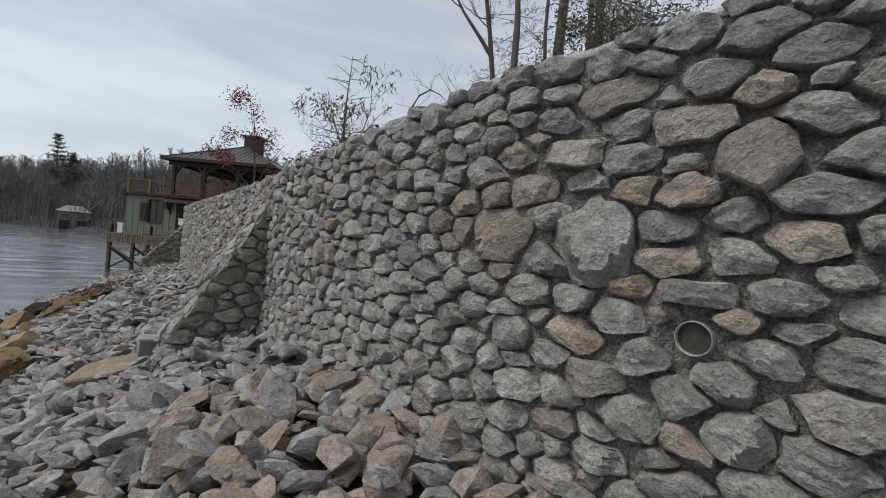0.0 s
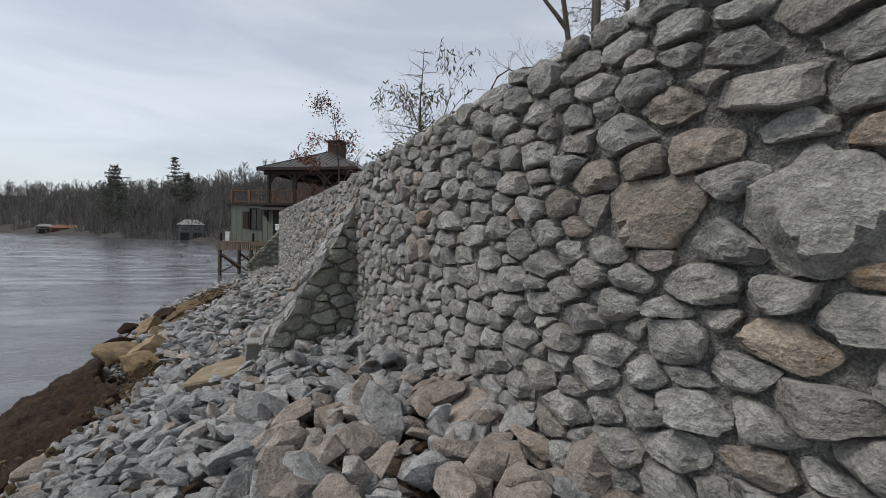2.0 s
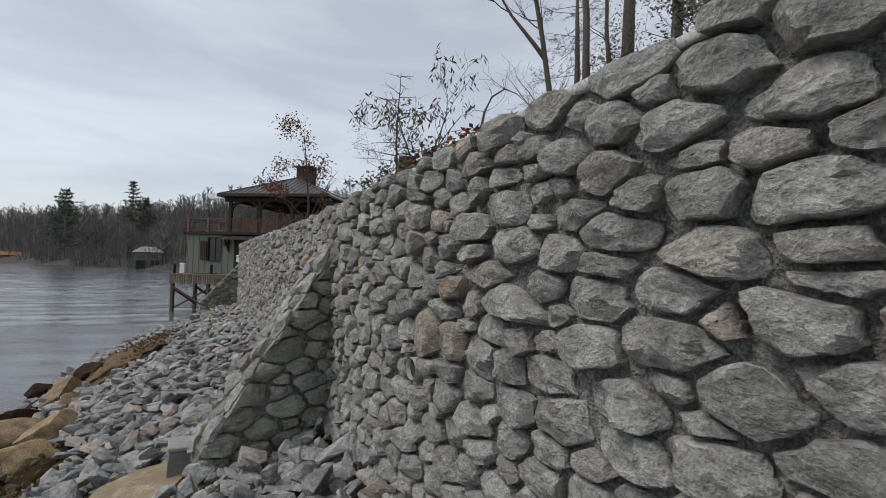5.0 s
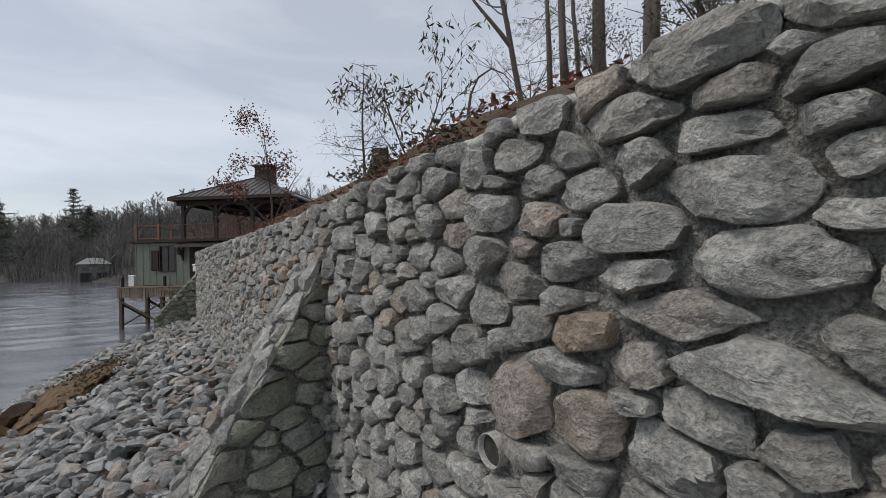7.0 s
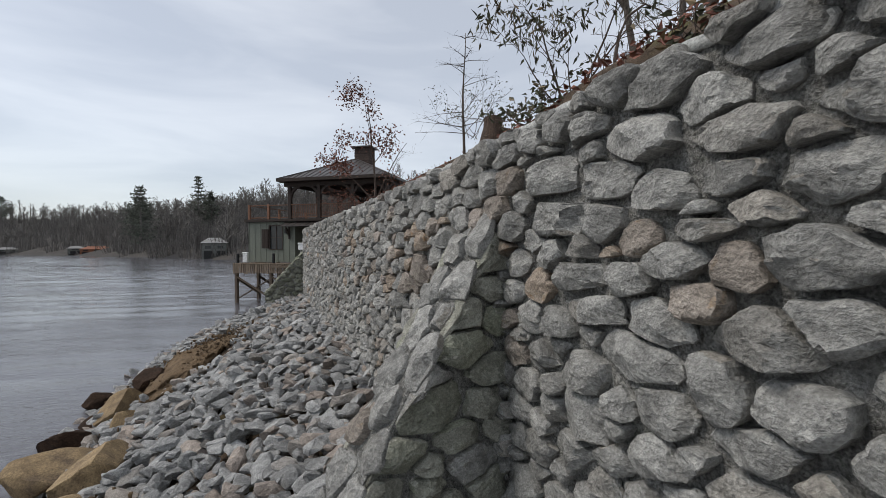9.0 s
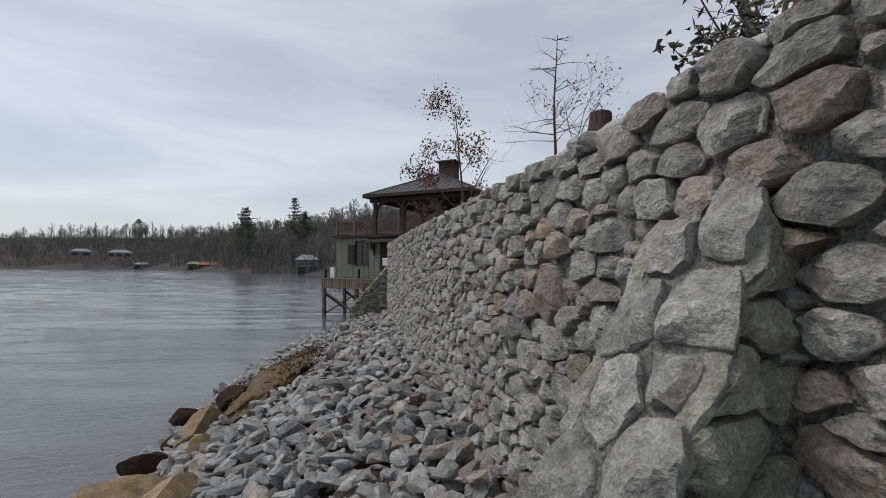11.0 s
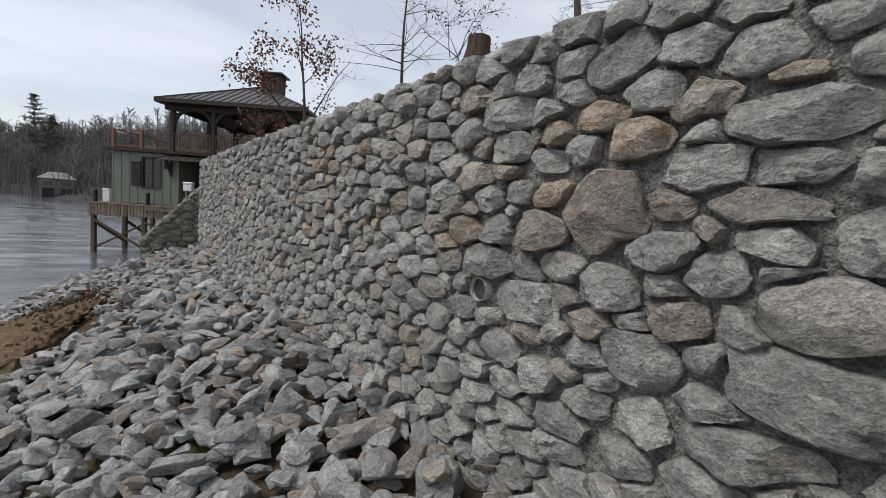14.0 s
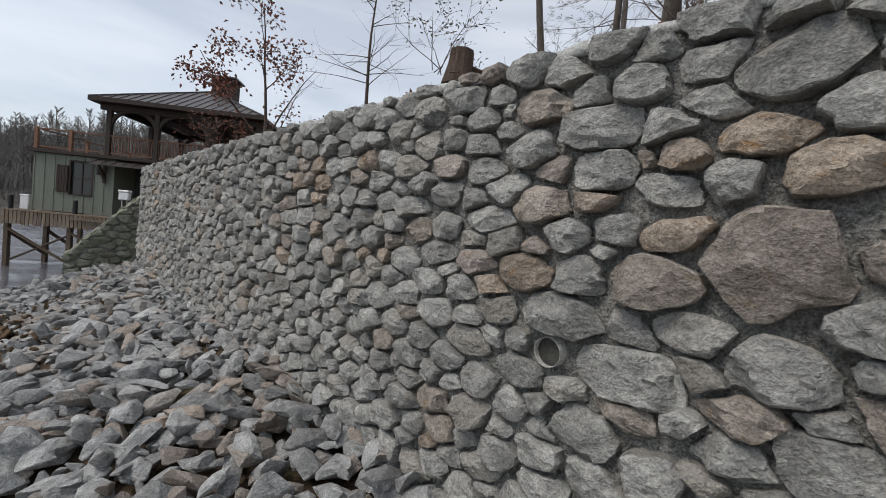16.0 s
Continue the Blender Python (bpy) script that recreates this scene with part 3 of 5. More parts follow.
def outlines(seeds, aspect, gap, top, seed, n=24):
    """For each seed the broken outline of its stone, as (ds, dz) pairs."""
    rng = random.Random(seed)
    P = np.array([(p[0] / aspect, p[1]) for p in seeds])
    R = np.array([p[2] for p in seeds])
    th = np.arange(n) * 2 * math.pi / n
    out = []
    for i, p in enumerate(seeds):
        d = P - P[i]
        dist = np.hypot(d[:, 0], d[:, 1])
        near = np.argsort(dist)[1:16]
        given = p[3] is not None
        t = th + rng.uniform(0, 0.4)
        # directions spread evenly along the stone, not round a circle
        dirs = np.stack([np.cos(t), np.sin(t)], 1)
        if given:
            wide = np.stack([np.cos(t) * p[4], np.sin(t) * p[5]], 1)
            c0, s0 = math.cos(radians(p[6])), math.sin(radians(p[6]))
            dirs = np.stack([(wide[:, 0] * c0 - wide[:, 1] * s0) / aspect, wide[:, 0] * s0 + wide[:, 1] * c0], 1)
            dirs /= np.hypot(dirs[:, 0], dirs[:, 1])[:, None]
        inv = np.zeros(n)
        for j in near:
            q = seeds[j]
            w0 = d[j] / dist[j]
            k = math.hypot(w0[0] * aspect, w0[1])
            if given:
                if q[3] is None:
                    continue
                mine = reach_of(p, w0[0] * aspect / k, w0[1] / k) / k
                other = reach_of(q, w0[0] * aspect / k, w0[1] / k) / k
                if mine + other < dist[j] - gap:
                    continue
                h = max(dist[j] * mine / (mine + other) - gap, 0.015)
            elif q[3] is not None:
                h = max(dist[j] - reach_of(q, w0[0] * aspect / k, w0[1] / k) / k - 1.6 * gap, 0.015)
            else:
                h = max((dist[j] ** 2 + R[i] ** 2 - R[j] ** 2) / (2 * dist[j]) - gap, 0.015)
            c = dirs @ w0
            inv += np.where(c > 0.05, (np.maximum(c, 0.05) / h) ** POW, 0)
        rot = rng.gauss(-0.08, 0.25) if not given else radians(p[6])
        ca, sa = math.cos(rot), math.sin(rot)
        ex, ez = dirs[:, 0] * aspect, dirs[:, 1]
        qx, qz = ex * ca + ez * sa, -ex * sa + ez * ca
        e = rng.uniform(2.6, 5.5) if not given else rng.uniform(2.8, 5.0)
        sk = rng.uniform(-0.35, 0.35) if not given else rng.uniform(-0.25, 0.25)
        qx = qx + sk * qz
        lim = 1 / (np.abs(qx / (p[4] * 0.53)) ** e + np.abs(qz / (p[5] * 0.53)) ** e) ** (1 / e)
        inv += (1 / lim) ** POW
        # random breaks across the corners
        a0 = rng.uniform(0, 6.283)
        m = rng.choice((3, 4, 4, 5, 5))
        for c in range(m):
            b0 = a0 + (c + rng.uniform(-0.3, 0.3)) * 6.283 / m
            n0 = np.array([math.cos(b0), math.sin(b0)])
            reach = R[i] * rng.uniform(0.90, 1.5)
            if given:
                k = math.hypot(n0[0] * aspect, n0[1])
                reach = reach_of(p, n0[0] * aspect / k, n0[1] / k) / k * rng.uniform(0.80, 1.12)
            w = dirs @ n0
            inv += np.where(w > 0.05, (np.maximum(w, 0.05) / reach) ** POW, 0)
        up = top(p[0]) - 0.004 - p[1]
        inv += np.where(dirs[:, 1] > 0.05, (np.maximum(dirs[:, 1], 0.05) / max(up, 0.03)) ** POW, 0)
        r = inv ** (-1 / POW)
        jag = np.array([1 + 0.13 * noise.noise((p[0] * 7 + math.cos(a) * 1.8, p[1] * 7 + math.sin(a) * 1.8, seed)) + 0.05 * noise.noise((p[0] * 7 + math.cos(a) * 5, p[1] * 7 + math.sin(a) * 5, seed + 3)) + rng.uniform(-0.03, 0.03) for a in t])
        r = r * jag * (1.03 if given else 1.0)
        out.append(np.stack([dirs[:, 0] * r * aspect, dirs[:, 1] * r], 1))
    return out


RINGS = ((0.98, -0.03), (1.0, 0.40), (0.985, 0.70), (0.945, 0.90), (0.86, 0.985), (0.66, 1.0), (0.40, 1.0), (0.18, 1.0))


def stone_shape(outline, centre, depth, place, seed):
    """Vertices and faces of one stone: a split lump with a few flat breaks, ledges along its grain and worn edges."""
    rng = random.Random(seed)
    n = len(outline)
    ta, tb = rng.uniform(-0.20, 0.20), rng.uniform(-0.50, 0.06)
    ext = float(np.hypot(outline[:, 0], outline[:, 1]).mean())
    # one or two split faces, and steeper breaks along the rim
    breaks = []
    for _ in range(rng.choice((1, 2, 2, 3))):
        a, k = rng.uniform(0, 6.283), rng.uniform(0.12, 0.5)
        breaks.append((math.cos(a) * k, math.sin(a) * k, depth * rng.uniform(0.92, 1.05) + k * ext * rng.uniform(0.0, 0.35)))
    for _ in range(rng.choice((3, 4, 5))):
        a, k = rng.uniform(0, 6.283), rng.uniform(0.7, 2.0)
        breaks.append((math.cos(a) * k, math.sin(a) * k, depth + k * ext * rng.uniform(0.5, 0.85)))
    ga = rng.gauss(0, 0.35)
    gc, gs, ledge = math.cos(ga), math.sin(ga), rng.uniform(0.004, 0.011)
    vs = []
    for scale, d in RINGS:
        for a, b in outline:
            da, db = a * scale, b * scale
            s, z = centre[0] + da, centre[1] + db
            h = depth * d
            if d > 0.1:
                h += (da * ta + db * tb) * d
                for p, q, c in breaks:
                    h = min(h, c - p * da - q * db)
                u, v = da * gc + db * gs, db * gc - da * gs
                h += 0.12 * max(ext - 0.06, 0) * d * noise.noise((s * 7, z * 9, seed % 83))
                h += ledge * d * noise.noise((u * 9, v * 38, seed % 71))
                h += 0.011 * noise.noise((s * 13, z * 19, seed % 97)) + 0.007 * noise.noise((s * 34, z * 44, seed % 89))
                h = max(h, 0.003 + 0.02 * d)
            vs.append(place(s, z, h))
    h = depth * 1.0
    for p, q, c in breaks:
        h = min(h, c)
    vs.append(place(centre[0], centre[1], h))
    m = len(RINGS) - 1
    fs = []
    for r in range(m):
        fs += [(r * n + i, r * n + (i + 1) % n, (r + 1) * n + (i + 1) % n, (r + 1) * n + i) for i in range(n)]
    fs += [(m * n + i, m * n + (i + 1) % n, (m + 1) * n) for i in range(n)]
    return vs, fs


def crisp(ob, degrees=24):
    """Smooth shading that keeps the broken edges."""
    ob.data.set_sharp_from_angle(angle=radians(degrees))
    return ob


TONES = {0: M_STONE, 1: M_STONE_TAN, 2: M_STONE_RUST}
# the stones one remembers, stretch by stretch: along, up, length, height, tilt in degrees, tone
NEAR_FIRST_DRAIN = [
    (4.41, 0.69, 0.24, 0.20, 11, 0), (4.43, 1.81, 0.27, 0.31, -5, 0), (4.46, 0.88, 0.22, 0.18, 16, 0), (4.58, 1.23, 0.31, 0.12, -3, 0),
    (4.62, 0.79, 0.24, 0.20, 10, 0), (4.65, 1.66, 0.24, 0.16, -5, 1), (4.66, 1.96, 0.33, 0.19, 0, 0), (4.74, 1.51, 0.26, 0.14, 6, 0),
    (4.79, 0.91, 0.24, 0.18, -6, 0), (4.84, 0.63, 0.28, 0.20, 11, 0), (5.01, 0.75, 0.30, 0.17, 1, 0), (5.02, 2.15, 0.43, 0.16, -3, 0),
]
BEFORE_MIDDLE = [
    (5.08, 1.44, 0.37, 0.47, -1, 0), (5.22, 1.89, 0.38, 0.17, -2, 0), (5.44, 0.61, 0.27, 0.16, -1, 0), (5.52, 0.88, 0.25, 0.18, -11, 0),
    (5.66, 1.44, 0.45, 0.30, -2, 1), (7.42, 1.94, 0.13, 0.10, 0, 0), (7.43, 1.81, 0.17, 0.08, 2, 0), (7.45, 2.13, 0.20, 0.10, -13, 0),
    (7.45, 2.03, 0.14, 0.08, 3, 0), (7.60, 1.71, 0.36, 0.16, -6, 0), (7.62, 1.44, 0.51, 0.16, 9, 0), (7.66, 1.91, 0.34, 0.17, 11, 0),
    (7.66, 2.15, 0.20, 0.10, 1, 0), (7.69, 2.05, 0.24, 0.11, 2, 0), (7.75, 1.30, 0.22, 0.15, 8, 0), (7.75, 2.27, 0.34, 0.16, 5, 0),
]
AT_SECOND_DRAIN = [
    (7.79, 1.57, 0.45, 0.14, 4, 0), (7.86, 1.15, 0.27, 0.20, 2, 0), (7.92, 1.68, 0.24, 0.11, -5, 0), (7.94, 1.82, 0.30, 0.16, -1, 0),
    (7.94, 2.16, 0.35, 0.12, 2, 0), (8.13, 1.48, 0.22, 0.13, -10, 2), (8.14, 1.18, 0.31, 0.21, -7, 1), (8.19, 1.72, 0.27, 0.14, -3, 0),
    (8.46, 1.19, 0.36, 0.31, -4, 1),
]
LEE_OF_BUTTRESS = [
    (9.54, 1.12, 0.21, 0.23, 12, 0), (9.60, 1.62, 0.29, 0.08, -1, 0), (9.61, 1.38, 0.20, 0.13, 1, 1), (9.70, 1.52, 0.25, 0.13, -1, 0),
    (9.75, 0.96, 0.25, 0.16, 3, 0), (9.76, 1.77, 0.26, 0.15, 4, 0), (9.79, 1.28, 0.33, 0.17, 6, 0), (9.86, 1.60, 0.20, 0.15, -19, 1),
    (9.87, 1.13, 0.40, 0.18, 3, 0), (9.87, 1.99, 0.35, 0.17, 7, 0), (9.93, 1.44, 0.23, 0.15, 0, 0),
]
AT_BUTTRESS = [
    (10.04, 1.85, 0.35, 0.17, 1, 0), (10.06, 1.67, 0.21, 0.17, 9, 0), (10.12, 1.28, 0.39, 0.13, -4, 0), (10.19, 0.79, 0.29, 0.22, -4, 0),
    (10.19, 0.99, 0.30, 0.18, -8, 0), (10.23, 1.43, 0.39, 0.14, -4, 0), (10.40, 1.71, 0.44, 0.18, 3, 0), (10.48, 1.93, 0.47, 0.19, 6, 0),
    (11.43, 1.53, 0.28, 0.23, -2, 0), (11.47, 1.06, 0.26, 0.20, 1, 1), (11.55, 1.78, 0.25, 0.17, 5, 0), (11.67, 1.25, 0.39, 0.22, -8, 0),
    (11.81, 1.01, 0.40, 0.23, -13, 0), (11.81, 0.74, 0.56, 0.26, -4, 0), (11.97, 1.48, 0.27, 0.13, 3, 0), (11.98, 1.65, 0.42, 0.19, -1, 0),
    (12.00, 1.22, 0.26, 0.12, 5, 0), (12.02, 0.46, 0.50, 0.18, -20, 0), (12.05, 1.34, 0.41, 0.13, 4, 0),
]
PAST_BUTTRESS = [
    (12.27, 1.48, 0.34, 0.17, -4, 0), (12.38, 1.34, 0.19, 0.13, -1, 1), (12.41, 1.15, 0.31, 0.17, -21, 0), (12.43, 0.67, 0.34, 0.21, 8, 0),
    (12.49, 1.81, 0.22, 0.18, 0, 0), (12.54, 1.62, 0.28, 0.17, -3, 2), (12.63, 0.96, 0.31, 0.21, -3, 0), (12.67, 1.97, 0.33, 0.26, -11, 0),
    (12.69, 1.30, 0.43, 0.44, -11, 1),
]
NEAR_THIRD_DRAIN = [
    (12.75, 1.74, 0.29, 0.15, -2, 2), (12.82, 1.59, 0.20, 0.15, -21, 0), (12.90, 1.02, 0.27, 0.15, 6, 0), (12.99, 1.38, 0.27, 0.14, -22, 2),
    (12.99, 0.41, 0.28, 0.20, 4, 0), (12.99, 1.69, 0.17, 0.13, 1, 2), (13.04, 1.56, 0.27, 0.13, 15, 0), (13.07, 1.18, 0.41, 0.22, -5, 1),
    (13.15, 0.79, 0.45, 0.22, 2, 0), (13.28, 0.48, 0.35, 0.20, 0, 0), (13.33, 1.64, 0.29, 0.16, -2, 0), (13.38, 1.83, 0.39, 0.19, -4, 0),
    (13.40, 1.16, 0.29, 0.18, -5, 0), (13.47, 0.97, 0.43, 0.22, -2, 0), (13.68, 1.14, 0.33, 0.18, -2, 2), (13.69, 1.97, 0.32, 0.17, 6, 1),
]
MARKED = NEAR_FIRST_DRAIN + BEFORE_MIDDLE + AT_SECOND_DRAIN + LEE_OF_BUTTRESS + AT_BUTTRESS + PAST_BUTTRESS + NEAR_THIRD_DRAIN
PIPES = [(4.58, 1.04), (8.64, 0.91), (13.50, 0.785)]


def wall_stones(wall):
    rng = random.Random(5)
    low = lambda s: float(base_z(np.interp(s, LEN, LINE[:, 1]))) - 0.25
    holes = [(s, z, 0.19, 0.19, 0, -1) for s, z in PIPES]
    seeds = pack(S0, S1, low, wall_top, MARKED + holes, (0.039, 0.090), 1.72, 11, 80000)
    lines = outlines(seeds, 1.72, 0.010, wall_top, 3)
    rest = {0: MB(), 1: MB(), 2: MB()}
    made = 0
    for i, (p, o) in enumerate(zip(seeds, lines)):
        s, z, r, tone, w, h, tilt = p
        if tone == -1:
            continue
        if tone is None:
            warm = noise.noise((s * 0.55, z * 0.9, 7.7)) + (0.5 if 12.2 < s < 17 and 0.9 < z < 1.95 else 0.0)
            k = rng.random()
            tone = 2 if k < 0.004 + 0.22 * max(warm - 0.15, 0) else 1 if k < 0.02 + 0.55 * max(warm - 0.05, 0) else 0
        depth = min(0.046 + 0.38 * r + rng.uniform(-0.02, 0.028), 0.10)
        vs, fs = stone_shape(o, (s, z), depth, on_wall, i * 7 + 3)
        if 4.3 < s < 9.4 and made < 300:
            made += 1
            crisp(put("stone", MB().raw(vs, fs), TONES[tone], wall, smooth=True))
        else:
            rest[tone].raw(vs, fs)
    for tone, mb in rest.items():
        tagged(crisp(put("stones", mb, TONES[tone], wall, smooth=True)), kind="stuff")


def drain_pipe(s, z, r=0.074):
    """A short plastic drain through the wall, with its rim and a dark disc for the shaded bore."""
    prof = [(r, -0.30), (r, 0.056), (r - 0.002, 0.059), (r - 0.005, 0.056), (r - 0.006, -0.28)]
    n = 28
    c, a, b = (Vector(on_wall(s, z, d)) for d in (0.0, 0.1, 0.0))
    out = (a - c).normalized()
    sx = Vector((0, 0, 1)).cross(out).normalized()
    up = Vector((0, 0, 1))
    vs, fs = [], []
    for pr, pd in prof:
        vs += [c + out * pd + sx * (pr * math.cos(6.28319 * i / n)) + up * (pr * math.sin(6.28319 * i / n)) for i in range(n)]
    for k in range(len(prof) - 1):
        fs += [(k * n + i, k * n + (i + 1) % n, (k + 1) * n + (i + 1) % n, (k + 1) * n + i) for i in range(n)]
    pipe = put("drain_pipe", MB().raw(vs, fs), M_PVC, smooth=True)
    tagged(pipe, "grey plastic drain pipe set through the stone wall", "pipe", group="wall drains")
    # flat disc across the bore, coloured near black for the shade inside
    d = [c + out * 0.03 + sx * ((r - 0.007) * math.cos(6.28319 * i / n)) + up * ((r - 0.007) * math.sin(6.28319 * i / n)) for i in range(n)]
    put("bore", MB().raw(d, [tuple(range(n))]), M_BORE_SHADE, pipe, "dark disc for the shaded inside")


wall = wall_core()


# ---- buttresses ----
def buttress(origin, turn, reach, height, foot, thick, drop, seed, label, m2, m3):
    """A sloping pier against the wall: local x runs from the foot's toe to the wall, y into the pier."""
    thing = empty("stone_buttress", pose(*origin, 0, 0, turn))
    tagged(thing, label, "buttress")
    mb = MB()
    a = [(-0.03, -drop), (-0.03, foot), (reach, height), (reach + 0.45, height), (reach + 0.45, -drop)]
    vs = [(x, y, z) for y in (0.0, thick) for x, z in a]
    mb.raw(vs, [(0, 4, 3, 2, 1), (5, 6, 7, 8, 9), (0, 1, 6, 5), (1, 2, 7, 6), (2, 3, 8, 7), (3, 4, 9, 8), (4, 0, 5, 9)])
    put("body", mb, M_MORTAR, thing)
    rng = random.Random(seed)
    slope = math.hypot(reach, height - foot)
    edge = lambda z: reach * max(0.0, (z - foot)) / (height - foot)

    def face(y, sgn):
        first = [(0.62 * reach, 0.40 * height, 0.40, 0.25, 4, 0)] if sgn < 0 else []
        seeds = pack(0.04, reach + 0.40, lambda s: -drop + 0.05, lambda s: foot + (height - foot) * min(s / reach, 1.0), first, (0.055, 0.115), 1.75, seed, 5000)
        top = lambda s: foot + (height - foot) * min(s / reach, 1.0)
        lines = outlines(seeds, 1.75, 0.012, lambda s: top(s) + 0.02, seed + 1)
        for i, (p, o) in enumerate(zip(seeds, lines)):
            o = o.copy()
            # keep the stone under the slope
            lim = np.array([top(min(max(p[0] + q[0], 0.0), reach)) for q in o])
            o[:, 1] = np.minimum(o[:, 1], lim - p[1] + 0.015)
            o[:, 0] = np.maximum(o[:, 0], -p[0] - 0.03)
            if np.ptp(o[:, 0]) < 0.06 or np.ptp(o[:, 1]) < 0.04:
                continue
            place = lambda s, z, d: (s, y + sgn * d, z)
            v, f = stone_shape(o, p, 0.06 + rng.uniform(0, 0.035), place, i * 13 + seed)
            if sgn > 0:
                f = [q[::-1] for q in f]
            crisp(put("stone", MB().raw(v, f), m2 if rng.random() < 0.93 else m3, thing, smooth=True))

    face(0.0, -1)
    face(thick, 1)
    # stones on the slope
    seeds = pack(0.02, slope - 0.03, lambda s: 0.03, lambda s: thick, [], (0.055, 0.105), 1.45, seed + 7, 3000)
    lines = outlines(seeds, 1.45, 0.011, lambda s: thick + 0.05, seed + 8)
    ux, uz = reach / slope, (height - foot) / slope
    for i, (p, o) in enumerate(zip(seeds, lines)):
        place = lambda s, t, d: (s * ux - d * uz, t, foot + s * uz + d * ux)
        v, f = stone_shape(o, p, 0.034 + rng.uniform(0, 0.05), place, i * 17 + seed)
        crisp(put("stone", MB().raw(v, [q[::-1] for q in f]), M_STONE_TAN if rng.random() < 0.07 and m3 is M_STONE else m3, thing, smooth=True))
    return thing


buttress((0.13, 7.92, 0.0), 17.0, 1.20, 1.66, -0.22, 0.32, 0.9, 21, "sloping fieldstone buttress built against the retaining wall", M_STONE_MOSS, M_STONE)
buttress((-1.80, 25.8, 0.0), 4.0, 2.2, 2.05, -0.38, 0.55, 1.4, 33, "mossy stone buttress sloping down beside the wooden dock", M_MOSSY, M_MOSSY)


# ---- riprap ----
def rock_mesh(k, n, squash, jag):
    """An angular broken rock about two units long."""
    rng = random.Random(100 + k)
    bm = bmesh.new()
    for _ in range(n):
        while True:
            p = Vector((rng.uniform(-1, 1), rng.uniform(-1, 1), rng.uniform(-1, 1)))
            if 0.55 < p.length < 1.0:
                break
        p = p.normalized() * rng.uniform(jag, 1.0)
        bm.verts.new((p.x, p.y * 0.78, p.z * squash))
    bmesh.ops.convex_hull(bm, input=bm.verts)
    loose = [v for v in bm.verts if not v.link_faces]
    bmesh.ops.delete(bm, geom=loose, context="VERTS")
    bmesh.ops.bevel(bm, geom=list(bm.edges), offset=0.028, segments=1, affect="EDGES", clamp_overlap=True)
    bmesh.ops.triangulate(bm, faces=[f for f in bm.faces if len(f.verts) > 4])
    me = bpy.data.meshes.new("rock")
    bm.to_mesh(me)
    bm.free()
    return me


ROCKS = [rock_mesh(k, 12 + k % 5 * 2, 0.46 + 0.08 * (k % 4), 0.86) for k in range(16)]
ROCKS_TAN = []
for me in ROCKS:
    me.materials.append(M_RIPRAP)
    t = me.copy()
    t.materials.clear()
    t.materials.append(M_RIPRAP_TAN)
    ROCKS_TAN.append(t)
ROCK_DATA = [(np.array([v.co for v in me.vertices]), [tuple(f.vertices) for f in me.polygons]) for me in ROCKS]


def bare(x, y):
    """Where no loose rock lies: soil at the water, the slab, the pier."""
    if ((x + 2.75) / (1.12 + 0.3 * noise.noise((x * 2, y * 2, 0)))) ** 2 + ((y - 17.9) / 2.6) ** 2 < 1:
        return True
    if x < -2.0 - 0.12 * (10 - y) and y < 11.6 and y > 5:
        return True
    if -1.02 < x < 0.06 and 7.72 < y < 8.85:
        return True
    px, py = x - 0.13, y - 7.92
    c, s = math.cos(radians(17)), math.sin(radians(17))
    return -0.02 < px * c + py * s < 1.6 and -0.02 < -px * s + py * c < 0.4


